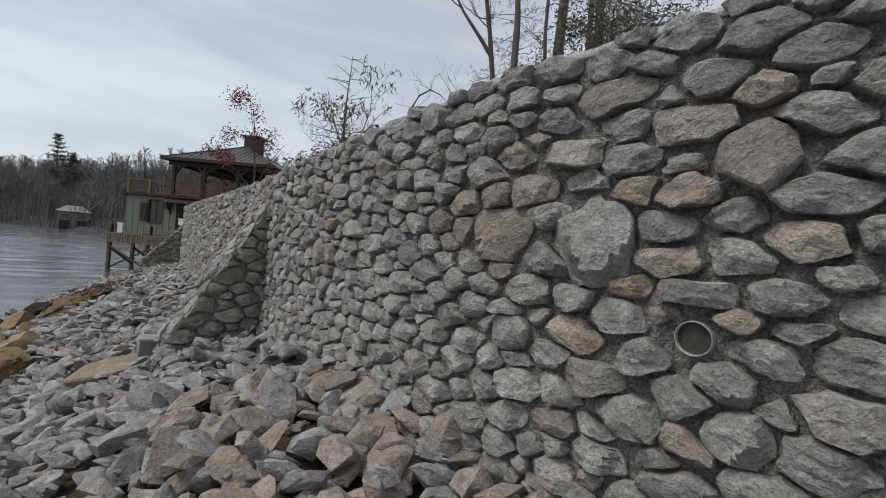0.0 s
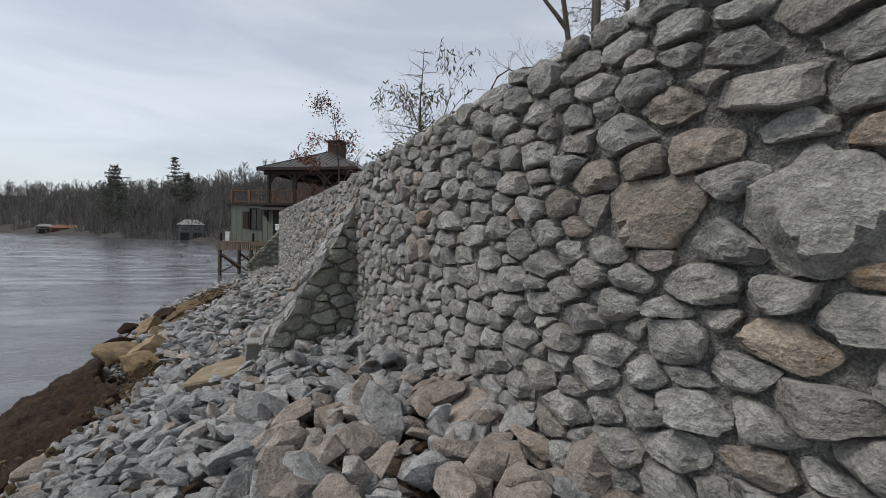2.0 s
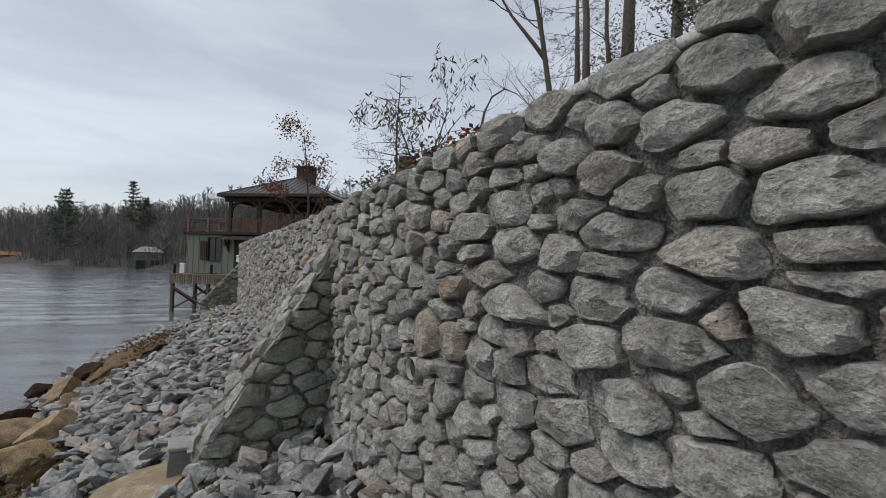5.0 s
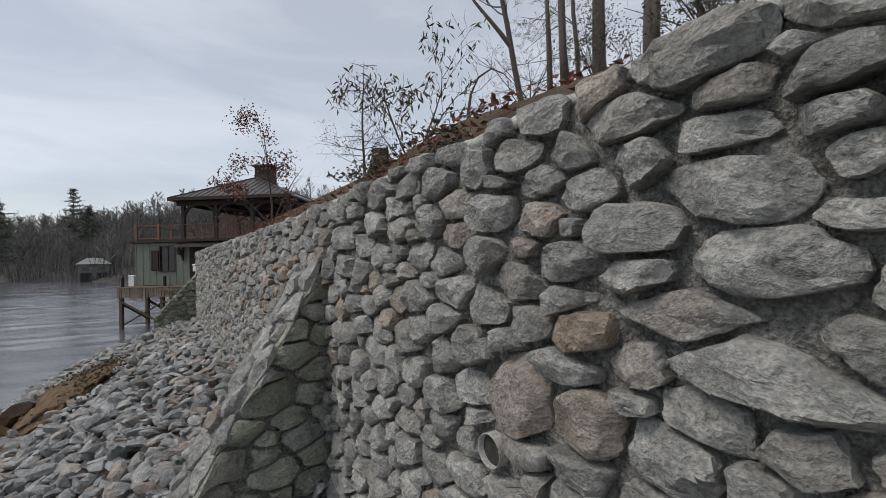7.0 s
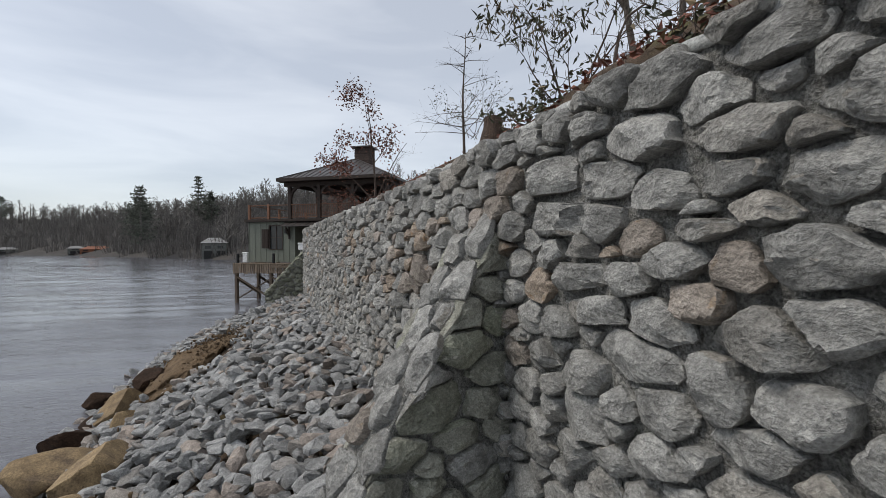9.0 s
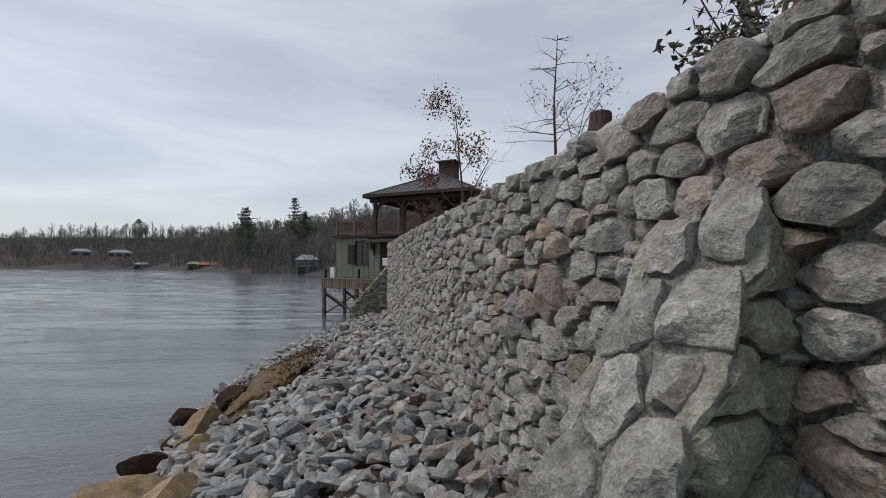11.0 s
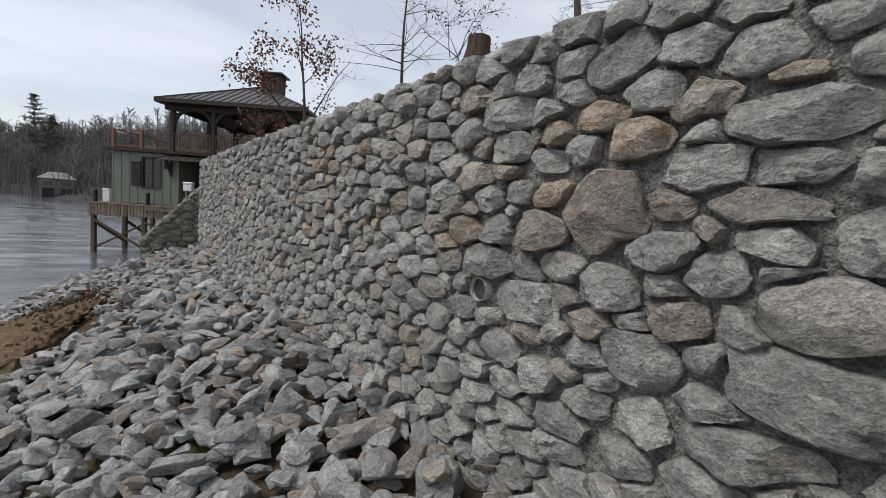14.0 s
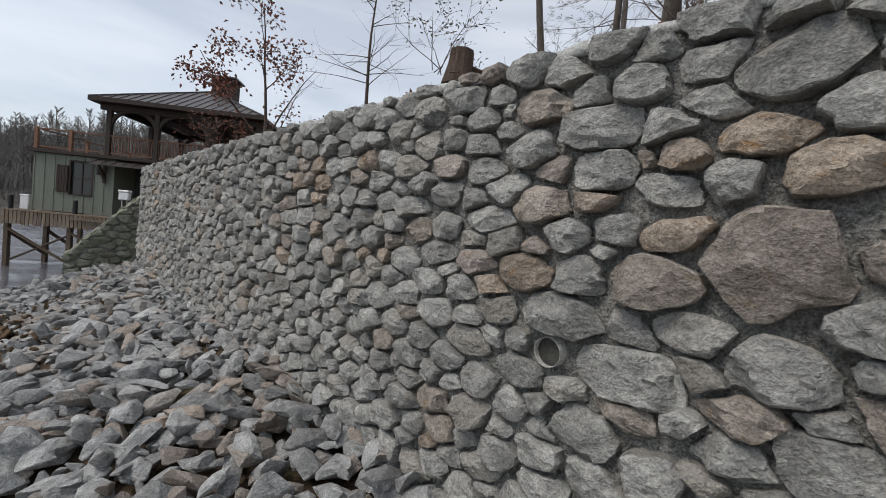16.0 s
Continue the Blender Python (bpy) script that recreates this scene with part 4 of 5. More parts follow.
def riprap():
    rng = random.Random(9)
    bank = empty("riprap_bank")
    tagged(bank, "bank of loose angular grey riprap rocks sloping to the water", "rocks", kind="stuff")
    spots = []
    for layer, step in ((0, 0.165), (1, 0.25)):
        for y in np.arange(-0.9, 33.5, step):
            for d in np.arange(0.03, 5.3, step):
                yy = y + rng.uniform(-0.5, 0.5) * step
                dd = max(0.02, d + rng.uniform(-0.5, 0.5) * step)
                x = np.interp(yy, LINE[:120, 1], LINE[:120, 0]) if yy < 14 else (np.interp(yy, [14, 17.3, 21.2, 23.0, 26, 34], [0.80, 0.42, 0.02, -0.12, -0.1, -0.4]))
                x -= dd
                if bare(x, yy) or (yy > 24.2 and dd > 3.9):
                    continue
                if yy > 25.6 and x > -1.9 and yy < 26.6:
                    continue
                if layer == 1 and rng.random() < 0.25:
                    continue
                spots.append((x, yy, dd, layer))
    zs = ground_z([p[0] for p in spots], [p[1] for p in spots])
    joined = {0: MB(), 1: MB()}
    made = 0
    for (x, y, d, layer), z in zip(spots, zs):
        if z < WATER_Z - 0.15:
            continue
        size = rng.choice((0.085, 0.10, 0.12, 0.14, 0.165)) * rng.uniform(0.85, 1.15)
        if layer == 1:
            size *= 0.95
        size *= 1.14 if 3.0 < y < 6.2 and d < 1.8 else 1.08 if y > 8.5 else 1.0
        size *= rng.choice((0.7, 0.9, 1.0, 1.1, 1.2))
        warm = 0.55 if (2.2 < y < 6.3 and d < 1.7) else 0.34 if (9.5 < y < 12.5 and d < 1.1) else 0.10
        warm += 0.25 * noise.noise((x * 0.8, y * 0.8, 3.0))
        if 5.2 < y < 8 and d < 1.5:
            warm *= 0.3
        tone = 1 if rng.random() < warm else 0
        k = rng.randrange(len(ROCKS))
        rot = Euler((rng.gauss(0.0, 0.34), rng.gauss(-0.2, 0.34), rng.uniform(0, 6.28)))
        lift = -0.10 + 0.35 * size + (0.09 if layer else 0.0)
        m = Matrix.LocRotScale((x, y, float(z) + lift), rot, (size * rng.uniform(1.0, 1.5), size * rng.uniform(0.9, 1.1), size * rng.uniform(0.75, 1.1)))
        near = 2.2 < y < 5.8 and d < 2.0 or 9.4 < y < 12.4 and d < 1.9
        if near and made < 300:
            made += 1
            ob = put("rock", (ROCKS_TAN if tone else ROCKS)[k], None, bank)
            ob.matrix_world = m
        else:
            v, f = ROCK_DATA[k]
            mm = np.array(m)
            joined[tone].raw((v @ mm[:3, :3].T + mm[:3, 3]).tolist(), f)
    tagged(put("rocks", joined[0], M_RIPRAP, bank), kind="stuff")
    tagged(put("rocks", joined[1], M_RIPRAP_TAN, bank), kind="stuff")


def lump(name, material, centre, size, turn, seed, label, category, rough=0.25, tilt=0.0, clod=0.0):
    """A weathered boulder or mound: a sphere cut by planes and roughened."""
    rng = random.Random(seed)
    bm = bmesh.new()
    bmesh.ops.create_icosphere(bm, subdivisions=6 if clod else 4, radius=1.0)
    cuts = [(Vector((rng.gauss(0, 1), rng.gauss(0, 1), rng.gauss(0, 0.8))).normalized(), rng.uniform(0.48, 0.74)) for _ in range(12)]
    for v in bm.verts:
        p = v.co.copy()
        for nrm, h in cuts:
            k = p.dot(nrm) - h
            if k > 0:
                p -= nrm * k * 0.97
        p *= 1 + rough * 0.35 * noise.noise(p * 1.7 + Vector((seed, 0, 0))) + rough * 0.14 * noise.noise(p * 6 + Vector((0, seed, 0)))
        v.co = Vector((p.x * size[0], p.y * size[1], p.z * size[2]))
        if clod:
            q = v.co
            v.co = q + Vector((0, 0, clod * (noise.noise(q * 3.0) + 0.7 * noise.noise(q * 8.0) + 0.5 * noise.noise(q * 17.0))))
    me = bpy.data.meshes.new(name)
    bm.to_mesh(me)
    bm.free()
    me.polygons.foreach_set("use_smooth", [True] * len(me.polygons))
    me.materials.append(material)
    ob = new(name, me)
    if not clod:
        crisp(ob, 22)
    ob.matrix_world = pose(*centre, 0, tilt, turn)
    return tagged(ob, label, category)


def shore_things():
    tan = "tan and ochre boulder at the water's edge"
    for i, (x, y, z, a, b, c, r) in enumerate([(-3.3, 13.05, -1.55, 0.72, 0.50, 0.40, 30), (-2.5, 12.45, -1.36, 0.66, 0.36, 0.34, 70), (-3.3, 15.4, -1.45, 0.62, 0.40, 0.36, 80), (-2.35, 11.2, -1.35, 0.52, 0.34, 0.30, 20), (-2.85, 14.3, -1.42, 0.42, 0.34, 0.28, 50)]):
        lump("boulder", M_BOULDER, (x, y, z), (a, b, c), r, 40 + i, tan, "boulder")
    for i, (x, y, z, a, b, c, r) in enumerate([(-3.6, 14.3, -1.6, 0.46, 0.34, 0.30, 10), (-3.3, 16.7, -1.36, 0.46, 0.36, 0.36, 60), (-4.15, 16.7, -1.66, 0.34, 0.22, 0.20, 20), (-3.75, 15.2, -1.68, 0.28, 0.2, 0.18, 80)]):
        lump("boulder", M_DARKSOIL, (x, y, z), (a, b, c), r, 60 + i, "dark wet boulder at the water's edge", "boulder")
    tagged(lump("soil_mound", M_CLAY, (-2.72, 17.9, -1.31), (1.35, 2.9, 0.44), 4, 71, "", "", rough=0.7, tilt=-22, clod=0.05), "bare mound of tan clay soil among the riprap", "soil")
    tagged(lump("soil_mound", M_DARKSOIL, (-2.75, 8.9, -1.55), (1.0, 3.0, 0.42), 8, 73, "", "", rough=0.8, tilt=-20, clod=0.08), "dark wet soil bank along the waterline", "soil")
    # clods on the soil
    rng = random.Random(4)
    clods = MB()
    for _ in range(900):
        if rng.random() < 0.55:
            x, y = rng.gauss(-2.5, 0.55), rng.gauss(17.8, 1.3)
        else:
            x, y = rng.gauss(-2.6, 0.45), rng.gauss(9.2, 1.4)
        v, f = ROCK_DATA[rng.randrange(16)]
        s = rng.uniform(0.015, 0.065) * rng.uniform(0.6, 1.2)
        z = float(ground_z(x, y)) + rng.uniform(0.06, 0.2)
        mm = np.array(Matrix.LocRotScale((x, y, z), Euler((rng.uniform(0, 6), rng.uniform(0, 6), 0)), (s, s, s)))
        clods.raw((v @ mm[:3, :3].T + mm[:3, 3]).tolist(), f)
    tagged(put("soil_clods", clods, M_CLAY), "small brown clods scattered over the bare soil", "soil", kind="stuff")
    # flat slab and concrete block by the pier's foot
    slab = MB()
    rng = random.Random(12)
    ring = [(-0.98, 7.95), (-0.86, 8.62), (-0.55, 8.82), (-0.12, 8.78), (-0.03, 8.35), (-0.14, 8.0), (-0.50, 7.84)]
    zt = lambda x, y: -0.66 + 0.17 * (x + 0.5)
    vs = [(x + 0.03 * (x + 0.5), y + 0.02, zt(x, y) - 0.16) for x, y in ring] + [(x, y, zt(x, y) - 0.03) for x, y in ring] + [(x * 0.97 - 0.015, y * 0.97 + 0.25, zt(x, y)) for x, y in ring]
    n = len(ring)
    fs = [(i, i + n, (i + 1) % n + n, (i + 1) % n) for i in range(n)] + [(i + n, i + 2 * n, (i + 1) % n + 2 * n, (i + 1) % n + n) for i in range(n)] + [tuple(range(3 * n - 1, 2 * n - 1, -1))]
    tagged(put("stone_slab", slab.raw(vs, fs), M_SLAB), "flat ochre-stained slab lying at the buttress foot", "slab")
    block = empty("concrete_block", pose(-0.11, 8.50, -0.62, 2, 4, 8))
    tagged(block, "small grey concrete block with a paler lid on the slab", "block")
    put("body", MB().box(-0.14, 0.14, -0.14, 0.14, -0.03, 0.26, 0.008), M_BLOCK, block)
    put("lid", MB().box(-0.155, 0.155, -0.155, 0.155, 0.262, 0.305, 0.01), M_LID, block, "paler lid")


shore_things()


# ---- the boathouse ----
def boathouse():
    h = empty("boathouse", pose(-3.70, 35.0, 0.0, 0, 0, -30))
    tagged(h, "green board-and-batten boathouse with a timber pavilion on its upper deck", "boathouse")
    P = lambda name, mb, m, par=None, lab="": put(name, mb, m, par or h, lab)
    # lower storey: front with a hole for the window, side and back walls
    wz0, wz1, D = 0.66, 3.10, 6.4
    wx0, wx1, wb, wt_ = 1.50, 2.34, 1.46, 2.84
    front = MB()
    front.box(0.0, wx0, 0.0, 0.14, wz0, wz1).box(wx1, 3.22, 0.0, 0.14, wz0, wz1).box(wx0, wx1, 0.0, 0.14, wz0, wb).box(wx0, wx1, 0.0, 0.14, wt_, wz1)
    wall_ = P("wall", front, M_SIDING)
    for i in range(9):
        x = 0.02 + i * 0.395
        if wx0 - 0.06 < x < wx1 + 0.02:
            put("batten", MB().box(x, x + 0.05, -0.022, -0.002, wz0, wb - 0.06), M_SIDING, wall_)
            put("batten", MB().box(x, x + 0.05, -0.022, -0.002, wt_ + 0.08, wz1), M_SIDING, wall_)
        else:
            put("batten", MB().box(x, x + 0.05, -0.022, -0.002, wz0, wz1), M_SIDING, wall_)
    P("side_wall", MB().box(-0.001, 0.14, 0.142, D, wz0, wz1), M_SIDING)
    P("side_wall", MB().box(3.08, 3.219, 0.142, 1.5, wz0, wz1), M_SIDING)
    P("back_wall", MB().box(0.142, 9.4, D - 0.14, D, wz0, wz1), M_SIDING)
    # the porch's shade is put into this wall's dark colour
    P("recess_wall", MB().box(3.22, 9.4, 1.5, 1.64, wz0, wz1), M_DOOR_AND_SHADE, None, "porch wall, coloured dark for the shade there")
    door = P("door", MB().box(3.45, 4.45, 1.44, 1.498, wz0 + 0.02, 2.72, 0.006), M_DOOR_AND_SHADE, None, "dark plank door with cross braces")
    put("brace", MB().beam((3.55, 1.43, 0.85), (4.35, 1.43, 1.65), 0.02, 0.10, (0, 1, 0)), M_DOOR_AND_SHADE, door)
    put("brace", MB().beam((3.55, 1.43, 1.75), (4.35, 1.43, 2.60), 0.02, 0.10, (0, 1, 0)), M_DOOR_AND_SHADE, door)
    put("door_handle", MB().tube([(4.34, 1.42, 1.62), (4.34, 1.37, 1.66), (4.34, 1.37, 1.76), (4.34, 1.42, 1.80)], 0.012), M_BLACK, door)
    w = P("window", MB().box(wx0 - 0.07, wx0, -0.035, 0.10, wb - 0.05, wt_ + 0.07).box(wx1, wx1 + 0.07, -0.035, 0.10, wb - 0.05, wt_ + 0.07).box(wx0, wx1, -0.035, 0.10, wt_, wt_ + 0.07).box(wx0, wx1, -0.055, 0.10, wb - 0.05, wb), M_TIMBER)
    put("pane", MB().box(wx0, wx1, 0.06, 0.075, wb, wt_), M_GLASS, w, "dark reflecting glass")
    put("muntin", MB().box(wx0, wx1, 0.03, 0.058, 2.13, 2.17), M_TIMBER, w)
    put("muntin", MB().box(1.90, 1.94, 0.028, 0.056, wb, wt_), M_TIMBER, w)
    sh = P("shutter", MB().box(0.96, 1.42, -0.065, -0.024, 1.50, 2.66, 0.006), M_TIMBER, None, "open dark wooden shutter")
    for i in range(4):
        put("board", MB().box(0.98 + i * 0.108, 1.075 + i * 0.108, -0.085, -0.067, 1.53, 2.63), M_TIMBER, sh)
    # upper deck, its fascia and beams
    P("upper_deck", MB().box(-0.12, 9.6, -0.16, D + 0.3, 3.102, 3.24, 0.01), M_TIMBER, None, "dark brown deck edge board")
    P("fascia", MB().box(-0.14, 9.62, -0.19, -0.162, 3.12, 3.25), M_TIMBER)
    # railing: posts, rails, balusters under the roof
    ztop = 4.10
    for x, y in ((0.12, -0.05), (1.46, -0.05), (0.12, 3.0), (0.12, 6.4), (3.2, 6.4), (6.2, 6.4), (9.3, 6.4)):
        P("rail_post", MB().box(x - 0.07, x + 0.07, y - 0.07, y + 0.07, 3.24, ztop + 0.06, 0.008), M_RAIL)
    for a, b in (((0.12, -0.05), (2.84, -0.05)), ((2.98, -0.05), (9.4, -0.05)), ((0.12, -0.05), (0.12, 6.4)), ((0.12, 6.4), (9.4, 6.4))):
        P("top_rail", MB().beam((*a, ztop), (*b, ztop), 0.10, 0.045), M_RAIL)
        P("bottom_rail", MB().beam((*a, 3.36), (*b, 3.36), 0.05, 0.05), M_RAIL)
    for k in range(2):
        P("cable", MB().tube([(0.12, -0.05, 3.60 + 0.24 * k), (2.84, -0.05, 3.60 + 0.24 * k)], 0.006, 5), M_BLACK)
    for i in range(46):
        x = 3.08 + i * 0.135
        P("baluster", MB().box(x - 0.014, x + 0.014, -0.064, -0.036, 3.385, ztop - 0.023), M_RAIL)
    # pavilion: posts, plates, curved braces
    for y in (-0.02, 3.2, 6.2):
        for x in (2.92, 4.86, 7.0, 9.1):
            if y == 3.2 and x in (4.86, 7.0):
                continue
            P("post", MB().box(x - 0.10, x + 0.10, y - 0.10, y + 0.10, 3.24, 5.18, 0.012), M_TIMBER)
    for y in (-0.02, 6.2):
        P("beam", MB().box(2.55, 9.4, y - 0.09, y + 0.09, 5.18, 5.44, 0.01), M_TIMBER)
    for x in (2.92, 4.86, 7.0, 9.1):
        P("tie_beam", MB().box(x - 0.08, x + 0.08, 0.075, 6.1, 5.20, 5.42, 0.01), M_TIMBER)

    def brace(x, y, sx, sy):
        pts = []
        for k in range(7):
            a = k / 6 * math.pi / 2
            pts.append((0.10 + 0.72 * (1 - math.cos(a)), 4.36 + 0.80 * math.sin(a)))
        b = MB()
        vs = []
        for r, z in pts:
            for wd in (-0.06, 0.06):
                for t in (0.0, 0.13):
                    rr, zz = max(r - t * 0.9, 0.02), min(z + t * 0.6, 5.19)
                    vs.append((x + sx * rr + (wd if sy else 0), y + sy * rr + (wd if sx else 0), zz))
        fs = []
        for k in range(6):
            q = k * 4
            fs += [(q, q + 4, q + 5, q + 1), (q + 2, q + 3, q + 7, q + 6), (q, q + 2, q + 6, q + 4), (q + 1, q + 5, q + 7, q + 3)]
        fs += [(0, 1, 3, 2), (24, 26, 27, 25)]
        P("brace", b.raw(vs, fs), M_TIMBER)

    for x in (2.92, 4.86, 7.0):
        brace(x, -0.02, 1, 0)
        brace(x, 6.2, 1, 0)
    for x in (4.86, 7.0, 9.1):
        brace(x, -0.02, -1, 0)
        brace(x, 6.2, -1, 0)
    for x in (2.92, 9.1):
        brace(x, -0.02, 0, 1)
    # hipped standing-seam roof
    e0, e1, f0, f1, ez = 2.35, 9.45, -0.55, 6.75, 5.50
    ax, ay, az = 5.75, 3.1, 7.30
    cs = [(e0, f0), (e1, f0), (e1, f1), (e0, f1)]
    vs = [(x, y, ez) for x, y in cs] + [(x, y, ez + 0.10) for x, y in cs] + [(ax, ay, az), (ax, ay, az - 0.12)]
    roof = P("roof", MB().raw(vs, [(4, 5, 8), (5, 6, 8), (6, 7, 8), (7, 4, 8), (0, 1, 5, 4), (1, 2, 6, 5), (2, 3, 7, 6), (3, 0, 4, 7), (1, 0, 9), (2, 1, 9), (3, 2, 9), (0, 3, 9)]), M_ROOF, None, "brown standing-seam metal roof")
    for i in range(1, 19):
        x = e0 + (e1 - e0) * i / 19
        t = min((x - e0) / (ax - e0), (e1 - x) / (e1 - ax))
        put("seam", MB().beam((x, f0, ez + 0.115), (x, f0 + (ay - f0) * t, ez + 0.115 + (az - ez - 0.10) * t), 0.03, 0.035), M_ROOF, roof)
        y = f0 + (f1 - f0) * i / 19
        t = min((y - f0) / (ay - f0), (f1 - y) / (f1 - ay))
        put("seam", MB().beam((e0, y, ez + 0.115), (e0 + (ax - e0) * t, y, ez + 0.115 + (az - ez - 0.10) * t), 0.03, 0.035), M_ROOF, roof)
    for x, y in cs:
        put("hip_cap", MB().beam((x, y, ez + 0.12), (ax, ay, az + 0.02), 0.14, 0.04), M_ROOF, roof)
    put("eave_board", MB().box(e0, e1, f0 - 0.03, f0 - 0.002, ez - 0.06, ez + 0.12), M_TIMBER, roof)
    put("eave_board", MB().box(e0 - 0.03, e0 - 0.002, f0, f1, ez - 0.06, ez + 0.12), M_TIMBER, roof)
    P("soffit", MB().box(e0 + 0.05, e1 - 0.05, f0 + 0.02, f1 - 0.05, ez - 0.05, ez - 0.01), M_TIMBER)
    # chimney
    c = P("chimney", MB().box(5.75, 6.75, 2.95, 3.85, 5.5, 8.0), M_BRICK, None, "red-brown brick chimney")
    for k in range(22):
        z = 6.72 + k * 0.058
        put("brick_course", MB().box(5.735, 6.765, 2.935, 3.865, z, z + 0.047), M_BRICK, c)
    put("chimney_cap", MB().box(5.55, 6.95, 2.75, 4.05, 8.0, 8.07).raw([(5.55, 2.75, 8.071), (6.95, 2.75, 8.071), (6.95, 4.05, 8.071), (5.55, 4.05, 8.071), (6.25, 3.4, 8.22)], [(0, 1, 4), (1, 2, 4), (2, 3, 4), (3, 0, 4)]), M_ROOF, c, "brown metal chimney cap")
    # awning over the porch, bracket, lantern
    aw = P("awning", MB().raw([(2.55, -0.55, 2.84), (5.6, -0.55, 2.84), (5.6, 0.0, 3.06), (2.55, 0.0, 3.06), (2.55, -0.55, 2.78), (5.6, -0.55, 2.78), (5.6, 0.0, 3.0), (2.55, 0.0, 3.0)], [(0, 1, 2, 3), (7, 6, 5, 4), (0, 4, 5, 1), (1, 5, 6, 2), (3, 2, 6, 7), (0, 3, 7, 4)]), M_ROOF, None, "small brown metal awning over the porch")
    for i in range(8):
        x = 2.58 + i * 0.42
        put("seam", MB().beam((x, -0.55, 2.855), (x, 0.0, 3.075), 0.025, 0.03), M_ROOF, aw)
    put("bracket", MB().beam((2.86, -0.03, 2.20), (2.86, -0.45, 2.76), 0.09, 0.10), M_TIMBER, aw).parent = aw
    put("bracket", MB().box(2.81, 2.91, -0.10, -0.024, 2.05, 2.78), M_TIMBER, aw)
    lan = P("lantern", MB().box(2.62, 2.76, -0.20, -0.06, 2.38, 2.60, 0.01).box(2.60, 2.78, -0.22, -0.04, 2.602, 2.63), M_BLACK, None, "black wall lantern")
    put("arm", MB().tube([(2.69, -0.022, 2.55), (2.69, -0.10, 2.70), (2.69, -0.13, 2.64)], 0.01), M_BLACK, lan)
    # inside of the pavilion: a table and a fireplace mass
    P("fireplace", MB().box(5.9, 7.4, 4.4, 5.4, 3.25, 5.49, 0.02), M_BRICK, None, "dark brick fireplace")
    # lower dock: planks, slatted skirt, piles, braces
    for i in range(5):
        y = -0.66 + i * 0.165
        P("deck_board", MB().box(-0.62, 5.4, y, y + 0.15, 0.56, 0.62), M_DECKWOOD)
    P("rim_joist", MB().box(-0.60, 5.4, -0.60, -0.55, 0.34, 0.558), M_DECKWOOD)
    rng = random.Random(3)
    for i in range(37):
        x = -0.62 + i * 0.155
        P("skirt_slat", MB().box(x, x + 0.115, -0.645, -0.612, 0.02 + rng.uniform(-0.05, 0.03), 0.555), M_DECKWOOD)
    for i in range(8):
        y = -0.45 + i * 0.6
        P("skirt_slat", MB().box(-0.655, -0.625, y, y + 0.115, 0.03, 0.555), M_DECKWOOD)
    P("ledger", MB().box(2.0, 4.9, -0.74, -0.66, 0.36, 0.46), M_DECKWOOD, None, "pale fender plank")
    for x in (-0.5, 1.9, 4.3):
        for y in (-0.45, 1.6, 3.8):
            P("piling", MB().box(x - 0.09, x + 0.09, y - 0.09, y + 0.09, -3.2, 0.55, 0.01), M_PILE)
    for x0, x1, z0, z1, y in ((-0.5, 1.9, -0.15, -1.45, -0.58), (-0.5, 1.9, -1.55, -0.25, -0.32), (1.9, 4.3, -0.15, -1.3, -0.58), (1.9, 4.3, -1.3, -0.2, -0.32)):
        P("cross_brace", MB().beam((x0, y, z0), (x1, y, z1), 0.05, 0.15, (0, 1, 0)), M_PILE)
    for y0, y1 in ((-0.45, 1.6), (1.6, 3.8)):
        P("cross_brace", MB().beam((-0.5, y0, -0.3), (-0.5, y1, -1.4), 0.05, 0.15), M_PILE)
    for x in (-0.42, 2.05):
        P("mooring_post", MB().tube([(x, -0.45, 0.6), (x, -0.45, 1.16)], 0.085, 10).tube([(x, -0.45, 1.16), (x, -0.45, 1.20)], [0.10, 0.06], 10), M_BLACK, None, "dark mooring post")
    # white utility box on two legs, and a white dock box
    bx = empty("utility_box", pose(-3.70 + 4.05 * 0.866 - 0.6 * 0.5, 35 - 4.05 * 0.5 - 0.6 * 0.866, 0.62, 0, 0, -30))
    tagged(bx, "white utility box on two grey legs on the dock", "box")
    put("box", MB().box(-0.20, 0.20, -0.12, 0.12, 0.78, 1.10, 0.03), M_WHITE, bx)
    put("lid", MB().box(-0.22, 0.22, -0.14, 0.14, 1.102, 1.20, 0.03), M_WHITE, bx)
    for x in (-0.10, 0.10):
        put("leg", MB().tube([(x, 0, 0.0), (x, 0, 0.78)], 0.03, 8), M_PVC, bx)
    for i in range(4):
        x = -0.62 + i * 0.125
        P("deck_board", MB().box(x, x + 0.115, 0.02, 5.6, 0.56, 0.62), M_DECKWOOD)
    ux, vy = -0.36, 0.30
    db = empty("dock_box", pose(-3.70 + ux * 0.866 + vy * 0.5, 35 - ux * 0.5 + vy * 0.866, 0.62, 0, 0, -30))
    tagged(db, "white dock box beside the boathouse wall", "box")
    put("body", MB().box(-0.17, 0.17, -0.2, 0.2, 0.0, 0.56, 0.02), M_WHITE, db)
    put("lid", MB().box(-0.19, 0.19, -0.22, 0.22, 0.562, 0.64, 0.02), M_WHITE, db)


boathouse()


